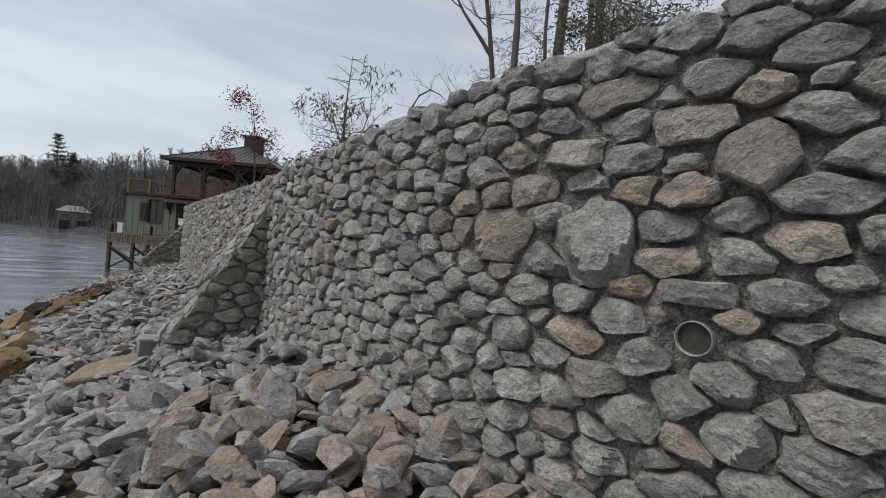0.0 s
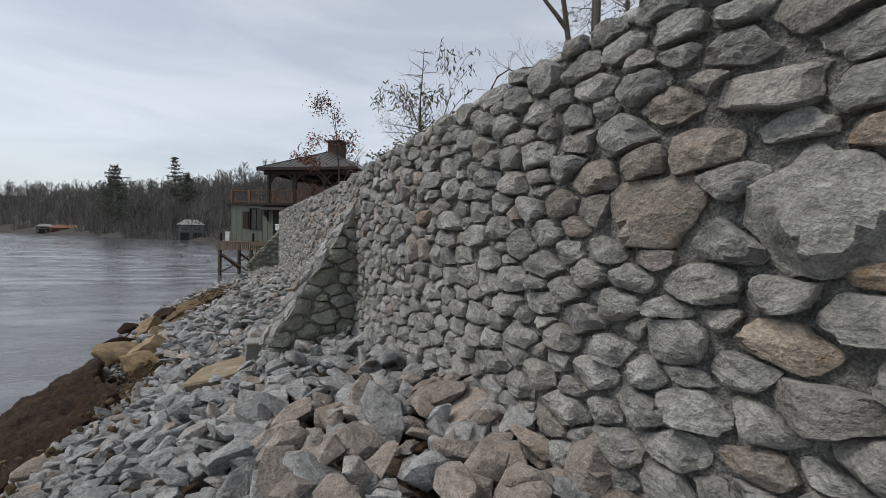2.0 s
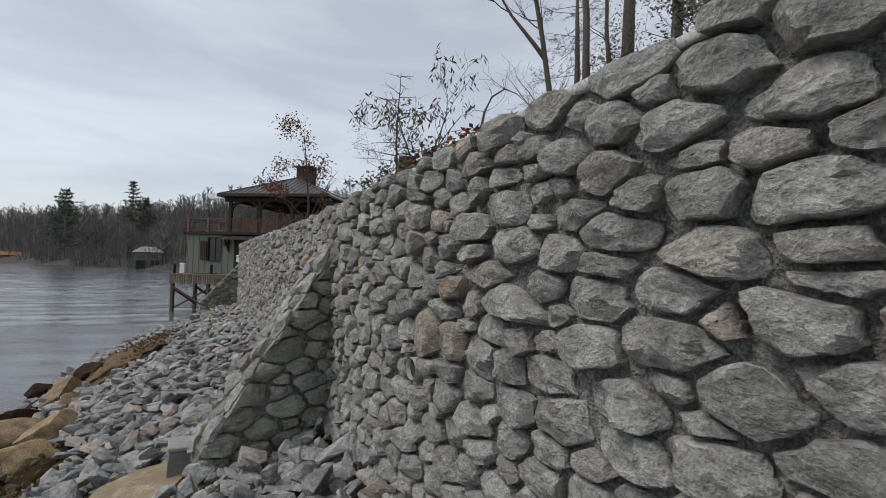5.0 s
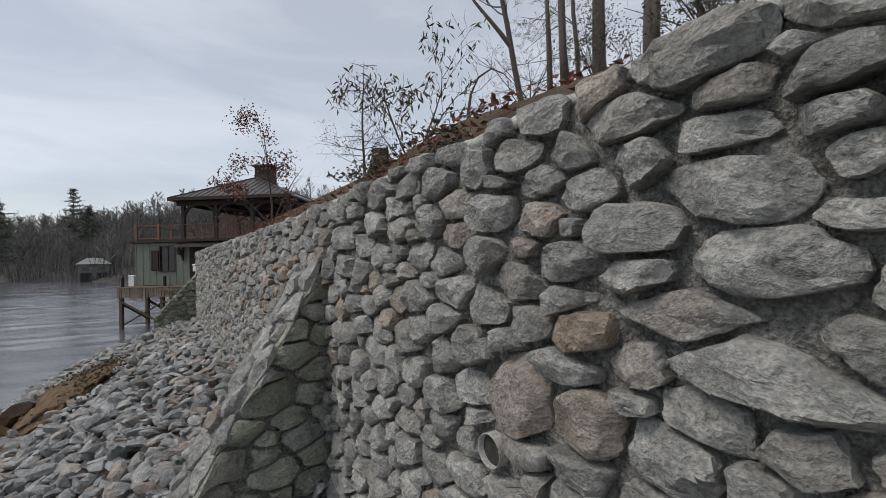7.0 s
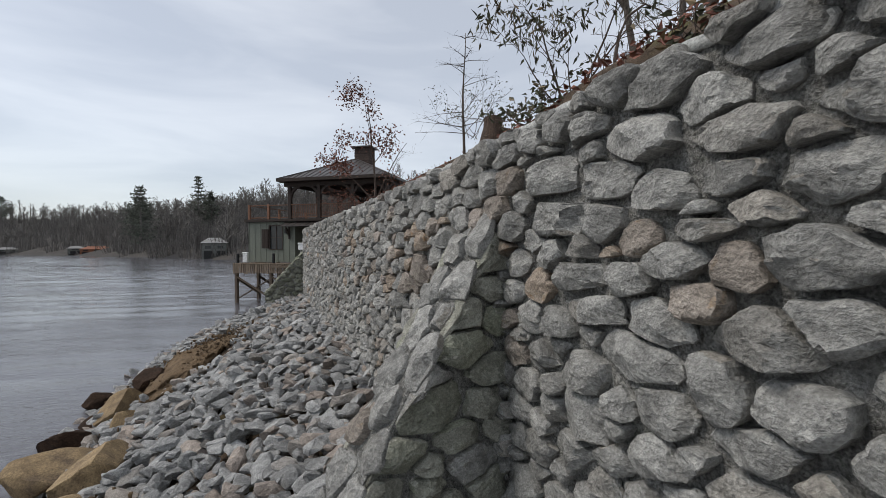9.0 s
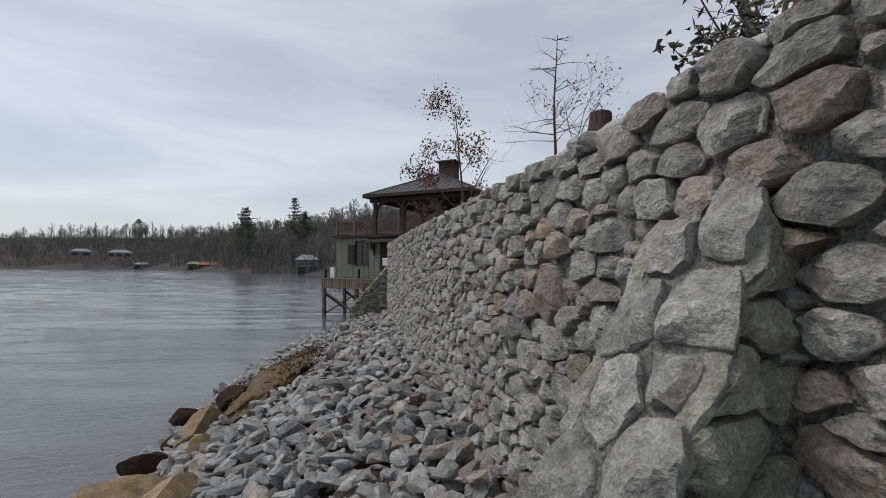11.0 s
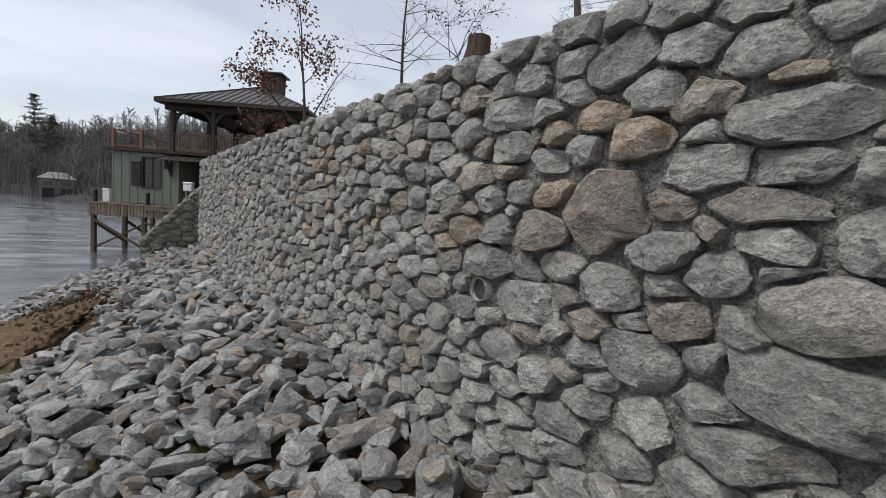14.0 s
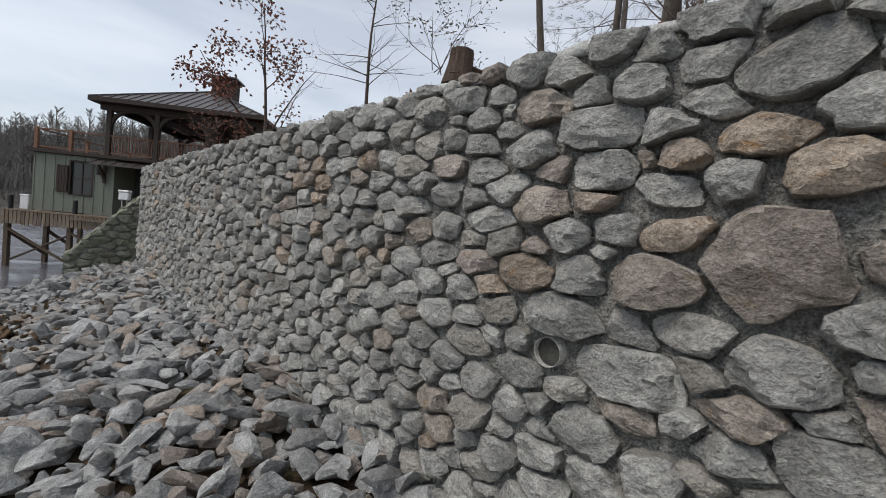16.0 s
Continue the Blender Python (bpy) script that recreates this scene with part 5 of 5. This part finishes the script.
# ---- trees and shrubs ----
def limb(mb, rng, p, d, length, r, level, tips, curl=0.25, up=0.1, split=(3, 5), n=None, ratio=0.55):
    """Grows one tapered limb with side limbs; the fine ends go to tips."""
    steps = 5 if level > 0 else 3
    pts, rad = [Vector(p)], [r]
    d = Vector(d).normalized()
    for k in range(steps):
        d = (d + Vector((rng.gauss(0, curl), rng.gauss(0, curl), rng.gauss(up, curl * 0.7))) * 0.45).normalized()
        pts.append(pts[-1] + d * (length / steps))
        rad.append(max(r * (1 - 0.75 * (k + 1) / steps), 0.0025))
    mb.tube(pts, rad, n or (8 if r > 0.06 else 5 if r > 0.015 else 3))
    if level <= 0:
        tips.append((pts[-1], d))
        tips.append((pts[-2], d))
        return
    for _ in range(rng.randint(*split)):
        k = rng.uniform(0.35, 0.98) * steps
        i = min(int(k), steps - 1)
        q = pts[i].lerp(pts[i + 1], k - i)
        out = Vector((rng.gauss(0, 1), rng.gauss(0, 1), rng.gauss(0.25, 0.5)))
        limb(mb, rng, q, d * 0.75 + out.normalized() * 0.85, length * ratio * rng.uniform(0.6, 1.15), max(rad[i] * 0.55, 0.003), level - 1, tips, curl, up, split, None, ratio)


def leaf(mb, rng, p, d, length, width):
    """One folded leaf blade."""
    d = Vector(d).normalized()
    s = d.cross(Vector((rng.gauss(0, 1), rng.gauss(0, 1), rng.gauss(0, 1)))).normalized()
    u = s.cross(d) * (width * 0.35)
    a, b = Vector(p), Vector(p) + d * length
    m = a.lerp(b, 0.45)
    mb.raw([a, m + s * width / 2 + u, b, m - s * width / 2 + u, m], [(0, 4, 1), (1, 4, 2), (0, 3, 4), (3, 2, 4)])


def leaves(tips, rng, per, length, width, droop, spread, chance=1.0):
    mb = MB()
    for p, d in tips:
        if rng.random() > chance:
            continue
        for _ in range(per):
            v = Vector((rng.gauss(0, 1), rng.gauss(0, 1), rng.gauss(-droop, 0.6)))
            q = p + Vector((rng.gauss(0, spread), rng.gauss(0, spread), rng.gauss(0, spread)))
            leaf(mb, rng, q, v, length * rng.uniform(0.7, 1.2), width)
    return mb


def tall_tree(x, y, z, height, r, lean, seed, label, forks=()):
    rng = random.Random(seed)
    t = empty("tree", pose(x, y, z))
    tagged(t, label, "tree")
    mb, tips = MB(), []
    pts, rad = [], []
    for k in range(9):
        f = k / 8
        pts.append(Vector((lean[0] * f * height + rng.gauss(0, 0.05) * (k > 0), lean[1] * f * height + rng.gauss(0, 0.05) * (k > 0), f * height)))
        rad.append(r * (1 - 0.62 * f) * (1.25 if k == 0 else 1))
    mb.tube(pts, rad, 12)
    put("trunk", mb, M_BARK, t, smooth=True)
    br = MB()
    for zf, dx, dy, dz, ln, rr in forks:
        i = min(int(zf * 8), 7)
        limb(br, rng, pts[i].lerp(pts[i + 1], zf * 8 - i), (dx, dy, dz), ln, rr, 3, tips, 0.22, 0.12, (3, 4))
    for _ in range(7):
        f = rng.uniform(0.45, 0.98)
        i = min(int(f * 8), 7)
        limb(br, rng, pts[i].lerp(pts[i + 1], f * 8 - i), (rng.gauss(0, 1), rng.gauss(0, 1), 0.4), height * 0.16, r * 0.2, 2, tips, 0.25, 0.1)
    put("branchwork", br, M_BARK, t)


def trees():
    tall_tree(20.7, 27.9, 3.5, 22, 0.28, (-0.20, 0.0), 1, "tall bare forked hardwood with grey bark on the hill", [(0.56, -0.8, 0.3, 0.9, 6.5, 0.17)])
    tall_tree(11.75, 16.1, 7.4, 15, 0.15, (-0.03, 0.02), 2, "slender bare hardwood trunk on the hill")
    tall_tree(18.9, 22.4, 7.0, 17, 0.17, (-0.02, 0.02), 3, "slender bare hardwood trunk on the hill")
    tall_tree(16.6, 18.9, 8.5, 18, 0.34, (0.0, 0.0), 4, "thick grey hardwood trunk on the hill")
    tall_tree(13.2, 13.6, 7.8, 15, 0.13, (0.02, 0.0), 5, "slender bare hardwood trunk on the hill")
    tall_tree(16.5, 16.2, 8.4, 17, 0.26, (0.02, 0.0), 6, "grey hardwood trunk among evergreen shrubs")
    # thin bare sapling with level drooping limbs
    rng = random.Random(21)
    t = empty("sapling", pose(7.6, 27.2, 4.4))
    tagged(t, "thin bare sapling with level drooping twigs", "tree")
    mb, tips = MB(), []
    pts = [Vector((0.06 * math.sin(k), -0.05 * k, 1.0 * k)) for k in range(9)]
    mb.tube(pts, [0.10 - 0.0105 * k for k in range(9)], 8)
    put("trunk", mb, M_TWIG, t, smooth=True)
    br = MB()
    for k in range(26):
        f = rng.uniform(2.6, 7.9)
        i = min(int(f), 7)
        a = rng.uniform(0, 6.28)
        limb(br, rng, pts[i].lerp(pts[i + 1], f - i), (math.cos(a), math.sin(a), 0.15), (8.8 - f) * 0.42 + 0.3, 0.022, 1, tips, 0.2, -0.06, (3, 5))
    put("branchwork", br, M_TWIG, t)
    # shrub with long drooping leaves above the wall
    rng = random.Random(31)
    t = empty("leafy_shrub", pose(3.1, 10.3, 3.1))
    tagged(t, "arching shrub with sparse narrow hanging leaves", "shrub")
    mb, tips = MB(), []
    for dx, dy, dz, ln, r in ((-0.55, -0.6, 0.8, 1.3, 0.018), (0.15, -0.55, 0.75, 1.5, 0.02), (-0.15, -0.2, 1.0, 1.0, 0.014), (0.6, -0.4, 0.65, 1.3, 0.017), (-0.75, -0.25, 0.5, 1.1, 0.014)):
        limb(mb, rng, (rng.gauss(0, 0.05), rng.gauss(0, 0.05), 0), (dx, dy, dz), ln, r, 2, tips, 0.36, 0.06, (4, 5))
    put("branchwork", mb, M_TWIG, t)
    put("foliage", leaves(tips, rng, 3, 0.13, 0.032, 1.2, 0.06, 0.65), M_LEAF_G, t)
    # young oak with russet leaves
    rng = random.Random(41)
    t = empty("young_oak", pose(2.36, 21.7, 3.1))
    tagged(t, "young oak still holding russet leaves behind the wall", "tree")
    mb, tips = MB(), []
    for dx, dy, dz, ln, r, lv in ((0.0, 0.0, 1.0, 3.6, 0.05, 3), (-0.75, 0.0, 0.75, 2.6, 0.035, 3), (0.35, -0.2, 0.95, 2.5, 0.03, 2), (0.6, 0.1, 0.8, 2.0, 0.025, 2)):
        limb(mb, rng, (rng.gauss(0, 0.04), 0, 0), (dx, dy, dz), ln, r, lv, tips, 0.18, 0.1, (3, 4), None, 0.45)
    put("branchwork", mb, M_TWIG, t)
    put("foliage", leaves([q for q in tips if q[0].x < 0.7], rng, 9, 0.11, 0.065, 0.6, 0.17, 0.75), M_LEAF_R, t)
    # dry brush by the pavilion, curled sapling, stump shrub
    for x, y, z, seed, lab, ln, m, lv in ((1.7, 23.4, 2.5, 51, "tangle of dry brown brush behind the wall", 1.2, M_LEAF_R, True), (1.3, 19.6, 2.5, 52, "low dry brown brush behind the wall", 0.8, M_LEAF_R, True), (4.35, 16.7, 4.55, 53, "small pale-leaved shrub beside the stump", 1.0, M_LEAF_G, True), (2.4, 7.6, 2.6, 54, "small weed growing over the wall's top", 0.35, M_LEAF_G, True), (2.3, 9.3, 2.65, 55, "small weed growing over the wall's top", 0.4, M_LEAF_G, True), (8.6, 14.3, 6.2, 56, "bare twiggy shrub on the hill", 1.7, M_LEAF_R, False), (10.4, 18.4, 6.6, 57, "bare twiggy shrub on the hill", 2.2, M_LEAF_R, False)):
        rng = random.Random(seed)
        t = empty("shrub", pose(x, y, z))
        tagged(t, lab, "shrub")
        mb, tips = MB(), []
        for _ in range(7):
            limb(mb, rng, (rng.gauss(0, 0.08), rng.gauss(0, 0.08), -0.1), (rng.gauss(0, 0.7), rng.gauss(0, 0.7), 0.8), ln * rng.uniform(0.7, 1.2), 0.012 * max(ln, 0.5), 2, tips, 0.3, 0.02, (3, 4))
        put("branchwork", mb, M_TWIG, t)
        if lv:
            put("foliage", leaves(tips, rng, 2, 0.075, 0.035, 0.2, 0.05, 0.7), m, t)
    rng = random.Random(61)
    t = empty("sapling", pose(5.3, 12.3, 4.3))
    tagged(t, "curling bare sapling on the slope", "tree")
    mb, tips = MB(), []
    pts = [Vector(p) for p in ((0, 0, 0), (0.02, 0.0, 0.55), (0.10, 0.0, 0.95), (0.30, 0.0, 1.35), (0.62, -0.05, 1.58), (0.95, -0.05, 1.52), (1.2, 0, 1.40))]
    mb.tube(pts, [0.035, 0.032, 0.028, 0.024, 0.018, 0.012, 0.006], 6)
    for k in range(10):
        i = rng.randint(1, 5)
        limb(mb, rng, pts[i], (rng.gauss(0, 1), rng.gauss(0, 1), rng.gauss(0.3, 0.6)), rng.uniform(0.3, 0.8), 0.009, 1, tips, 0.25, 0.05)
    put("stem", mb, M_TWIG, t)
    # evergreen shrubs and a pine behind the wall's near end
    for i, (x, y, z, r, n) in enumerate(((10.6, 10.3, 7.0, 1.3, 1000), (12.6, 11.4, 8.2, 1.7, 1400), (14.6, 12.6, 9.3, 2.0, 1500), (9.4, 8.4, 6.9, 1.1, 800), (14.0, 16.4, 8.6, 1.5, 1100))):
        rng = random.Random(70 + i)
        t = empty("evergreen_shrub", pose(x, y, z - 0.6))
        tagged(t, "dull green evergreen shrub with bare stems on the hill", "shrub", group="evergreen shrubs on the hill")
        mb, tips = MB(), []
        for _ in range(9):
            limb(mb, rng, (rng.gauss(0, 0.2), rng.gauss(0, 0.2), 0), (rng.gauss(0, 0.6), rng.gauss(0, 0.6), 1.0), r * 1.5 * rng.uniform(0.7, 1.2), 0.03, 2, tips, 0.25, 0.08, (4, 5))
        put("branchwork", mb, M_TWIG, t)
        lv = MB()
        for _ in range(n):
            p, d = tips[rng.randrange(len(tips))]
            q = p + Vector((rng.gauss(0, 0.16), rng.gauss(0, 0.16), rng.gauss(0, 0.13)))
            leaf(lv, rng, q, (rng.gauss(0, 1), rng.gauss(0, 1), rng.gauss(-0.3, 0.6)), rng.uniform(0.10, 0.18), 0.05)
        put("foliage", lv, M_EVERGREEN, t)
    rng = random.Random(81)
    t = empty("pine", pose(14.2, 19.7, 6.5))
    tagged(t, "green pine with open drooping boughs on the hill", "tree")
    put("trunk", MB().tube([(0, 0, 0), (0.05, 0, 5), (0, 0.05, 11)], [0.16, 0.12, 0.03], 8), M_BARK, t, smooth=True)
    br, lv = MB(), MB()
    for k in range(46):
        z = rng.uniform(1.5, 10.6)
        a = rng.uniform(0, 6.28)
        ln = (11.2 - z) * 0.26 + 0.3
        tips = []
        limb(br, rng, (0, 0, z), (math.cos(a), math.sin(a), -0.05), ln, 0.02, 1, tips, 0.12, -0.03, (4, 6))
        for p, d in tips:
            for _ in range(9):
                leaf(lv, rng, p + Vector((rng.gauss(0, 0.05), rng.gauss(0, 0.05), rng.gauss(0, 0.04))), d + Vector((rng.gauss(0, 0.6), rng.gauss(0, 0.6), rng.gauss(0, 0.4))), rng.uniform(0.12, 0.22), 0.018)
    put("branchwork", br, M_BARK, t)
    put("foliage", lv, M_EVERGREEN, t)
    # stump with flared root and torn bark
    mb = MB()
    n, rows = 22, [(-0.35, 0.34), (-0.05, 0.29), (0.10, 0.26), (0.26, 0.25), (0.40, 0.245)]
    vs = []
    for z, r in rows:
        for j in range(n):
            a = 6.28319 * j / n
            k = 1 + 0.10 * noise.noise((math.cos(a) * 2.5, math.sin(a) * 2.5, z)) + 0.05 * math.sin(9 * a)
            vs.append((r * k * math.cos(a), r * k * math.sin(a), z + (0.05 * noise.noise((math.cos(a) * 3, math.sin(a) * 3, 9)) if z > 0.4 else 0)))
    vs.append((0, 0, 0.44))
    fs = [(k * n + j, k * n + (j + 1) % n, (k + 1) * n + (j + 1) % n, (k + 1) * n + j) for k in range(4) for j in range(n)] + [(4 * n + j, 4 * n + (j + 1) % n, 5 * n) for j in range(n)]
    st = put("stump", mb.raw(vs, fs), M_STUMP)
    st.matrix_world = pose(4.92, 16.85, 4.68, 0, 4, 0)
    tagged(st, "weathered red-brown tree stump on the slope", "stump")
    rng = random.Random(91)
    for k in range(5):
        a = rng.uniform(-0.6, 0.9)
        put("root", MB().tube([(0.2 * math.cos(a), 0.2 * math.sin(a), 0.05), (0.6 * math.cos(a), 0.6 * math.sin(a), 0.02), (1.1 * math.cos(a), 1.0 * math.sin(a) - 0.1, 0.0)], [0.10, 0.06, 0.02], 7), M_STUMP, st)
    # leaf litter and dead stalks along the wall's top
    rng = random.Random(95)
    lit, stalk = MB(), MB()
    for _ in range(2600):
        s = rng.uniform(3.5, 26)
        d = -WALL_T - abs(rng.gauss(0, 1.1)) - 0.05
        p = on_wall(s, 0, d)
        z = float(ground_z(p[0], p[1])) + 0.05
        if rng.random() < 0.86:
            leaf(lit, rng, (p[0], p[1], z + rng.uniform(0, 0.05)), (rng.gauss(0, 1), rng.gauss(0, 1), rng.gauss(0.1, 0.3)), rng.uniform(0.06, 0.12), 0.05)
        else:
            stalk.tube([(p[0], p[1], z - 0.05), (p[0] + rng.gauss(0, 0.06), p[1] + rng.gauss(0, 0.06), z + rng.uniform(0.04, 0.2))], [0.004, 0.002], 3)
    tagged(put("leaf_litter", lit, M_LEAF_R), "fallen brown leaves on the soil above the wall", "leaves", kind="stuff")
    tagged(put("dead_stalks", stalk, M_TWIG), "short dead stalks on the soil above the wall", "weeds", kind="stuff")


trees()


# ---- the far shore ----
def far_shore():
    rng = random.Random(120)
    kinds = []
    for k in range(10):
        mb = MB()
        hgt = rng.uniform(11, 16)
        mb.tube([(0, 0, -1), (rng.gauss(0, 0.2), 0, hgt * 0.5), (rng.gauss(0, 0.3), rng.gauss(0, 0.3), hgt)], [0.26, 0.19, 0.04], 4, False)
        for _ in range(16):
            z = rng.uniform(0.25, 0.95) * hgt
            a, ln = rng.uniform(0, 6.28), (hgt * 1.08 - z) * rng.uniform(0.25, 0.5) + 0.6
            d = Vector((math.cos(a) * 0.7, math.sin(a) * 0.7, 0.75)) * ln
            p = Vector((0, 0, z))
            mb.tube([p, p + d * 0.55, p + d + Vector((0, 0, ln * 0.12))], [0.12, 0.085, 0.03], 3, False)
            for _ in range(3):
                q = p + d * rng.uniform(0.4, 0.95)
                e = Vector((rng.gauss(0, 0.6), rng.gauss(0, 0.6), 0.7)) * ln * 0.42
                mb.tube([q, q + e], [0.07, 0.03], 3, False)
        kinds.append((np.array(mb.v), mb.f))
    woods, brush = MB(), MB()
    spots = []
    while len(spots) < 2300:
        a = radians(rng.uniform(-52, 14))
        d = rng.uniform(120, 600)
        x, y = d * math.sin(a), d * math.cos(a) + 5
        spots.append((x, y))
    arr = np.array(spots)
    back = -side(arr[:, 0], arr[:, 1], SHORE)
    gz = ground_z(arr[:, 0], arr[:, 1])
    for (x, y), b, z in zip(spots, back, gz):
        if b < 4 or b > 130:
            continue
        v, f = kinds[rng.randrange(10)]
        s, t = rng.uniform(0.65, 1.1), rng.uniform(0, 6.28)
        r = np.array([[math.cos(t), -math.sin(t), 0], [math.sin(t), math.cos(t), 0], [0, 0, 1]]) * s
        woods.raw((v @ r.T + (x, y, z)).tolist(), f)
    tagged(put("far_woods", woods, M_FARWOOD), "bare grey-brown winter woods on the far shore", "woods", kind="stuff")
    # low brush and evergreens under the woods
    turns = [(radians(rng.uniform(-54, 14)), rng.uniform(120, 620)) for _ in range(9500)]
    bx = np.array([d * math.sin(a) for a, d in turns])
    by = np.array([d * math.cos(a) + 5 for a, d in turns])
    depth = -side(bx, by, SHORE)
    keep = (depth > 0.5) & (depth < 90)
    bx, by = bx[keep], by[keep]
    for x, y, z in zip(bx.tolist(), by.tolist(), ground_z(bx, by).tolist()):
        for _ in range(9):
            p = Vector((x + rng.gauss(0, 1.6), y + rng.gauss(0, 1.6), z - 0.3))
            brush.tube([p, p + Vector((rng.gauss(0, 1.0), rng.gauss(0, 1.0), rng.uniform(1.5, 8.0)))], [0.15, 0.035], 3, False)
    tagged(put("far_brush", brush, M_FARWOOD), "brown leafless brush along the far shore", "brush", kind="stuff")

    def far_pine(x, y, z, h, spread, seed, broad):
        rg = random.Random(seed)
        t = empty("far_pine", pose(x, y, z))
        tagged(t, "dark pine standing above the bare far woods", "tree")
        put("trunk", MB().tube([(0, 0, 0), (0.1, 0, h * 0.6), (0, 0, h)], [0.4, 0.28, 0.06], 5), M_FARWOOD, t)
        mb = MB()
        for k in range(150 if broad else 90):
            f = rg.uniform(0.12 if broad else 0.42, 1.0)
            f = min(round(f * 17) / 17 + rg.gauss(0, 0.006), 1.0)
            a = rg.uniform(0, 6.28)
            ln = spread * min(1, (1 - f) * 2.3) ** 0.8 * rg.uniform(0.55, 1.2) + 0.3
            tip = Vector((math.cos(a) * ln, math.sin(a) * ln, f * h + ln * 0.18))
            base = Vector((0, 0, f * h))
            mb.tube([base, tip], [0.07, 0.03], 3, False)
            for _ in range(9):
                q = base.lerp(tip, rg.uniform(0.3, 1.0)) + Vector((rg.gauss(0, 0.35), rg.gauss(0, 0.35), rg.gauss(0.08, 0.12)))
                leaf(mb, rg, q, (rg.gauss(0, 1), rg.gauss(0, 1), rg.gauss(0.2, 0.4)), rg.uniform(0.6, 1.3), 0.35)
        put("crown", mb, M_FARPINE, t)

    for x, y, top, h, sp, sd, broad in ((-53, 166, 20.5, 20, 5.0, 1, True), (-43, 195, 28.5, 24, 3.6, 2, False), (-38, 192, 22.5, 15, 3.2, 3, True), (-76, 228, 18, 12, 4.0, 4, True), (-215, 395, 38, 16, 6.5, 5, True), (-66, 205, 20, 10, 4, 7, True)):
        far_pine(x, y, top - h, h, sp, sd, broad)

    def cottage(name, x, y, z, turn, w, d, h, roof_h, m, mr, label, bays):
        t = empty(name, pose(x, y, z, 0, 0, turn))
        tagged(t, label, "building")
        put("wall", MB().box(-w / 2, w / 2, 0, d, 0, h), m, t)
        o = 0.5
        put("roof", MB().raw([(-w / 2 - o, -o, h), (w / 2 + o, -o, h), (w / 2 + o, d + o, h), (-w / 2 - o, d + o, h), (-w / 4, d / 2, h + roof_h), (w / 4, d / 2, h + roof_h)], [(0, 1, 5, 4), (1, 2, 5), (2, 3, 4, 5), (3, 0, 4), (3, 2, 1, 0)]), mr, t, "pale roof")
        for k in range(bays):
            bw = w / bays
            x0 = -w / 2 + bw * (k + 0.16)
            put("door", MB().box(x0, x0 + bw * 0.68, -0.06, -0.01, 0.05, h * 0.52), M_BLACK, t, "dark boat bay")
            put("window", MB().box(x0 + bw * 0.1, x0 + bw * 0.55, -0.06, -0.01, h * 0.66, h * 0.84), M_GLASS, t)
        return t

    cottage("far_boathouse", -27.6, 145.0, -1.9, 10, 6.4, 7, 4.7, 1.6, M_FARWALL, M_FARROOF, "small grey two-bay boathouse on the far shore", 2)
    cottage("far_cottage", -96, 243, -1.6, 22, 12, 7, 2.6, 1.4, M_FARRED, M_FARRED, "low red-brown boathouse on the far shore", 3)
    cottage("far_cottage", -108, 252, -1.2, 22, 6, 6, 2.6, 1.2, M_FARWALL, M_FARROOF, "small grey boathouse on the far shore", 1)
    cottage("far_cottage", -184, 318, 6.2, 25, 13, 9, 2.6, 2.0, M_FARWALL, M_FARROOF, "pale-roofed house in the far woods", 3)
    cottage("far_cottage", -208, 318, 6.8, 30, 11, 8, 2.6, 2.0, M_FARWALL, M_FARROOF, "pale-roofed house in the far woods", 2)
    cottage("far_cottage", -160, 300, -1.4, 28, 9, 6, 2.4, 1.2, M_FARWALL, M_FARROOF, "low dock shelter on the far shore", 2)


far_shore()


# ---- the many small pieces, last ----
for ps, pz in PIPES:
    drain_pipe(ps, pz)
wall_stones(wall)
riprap()
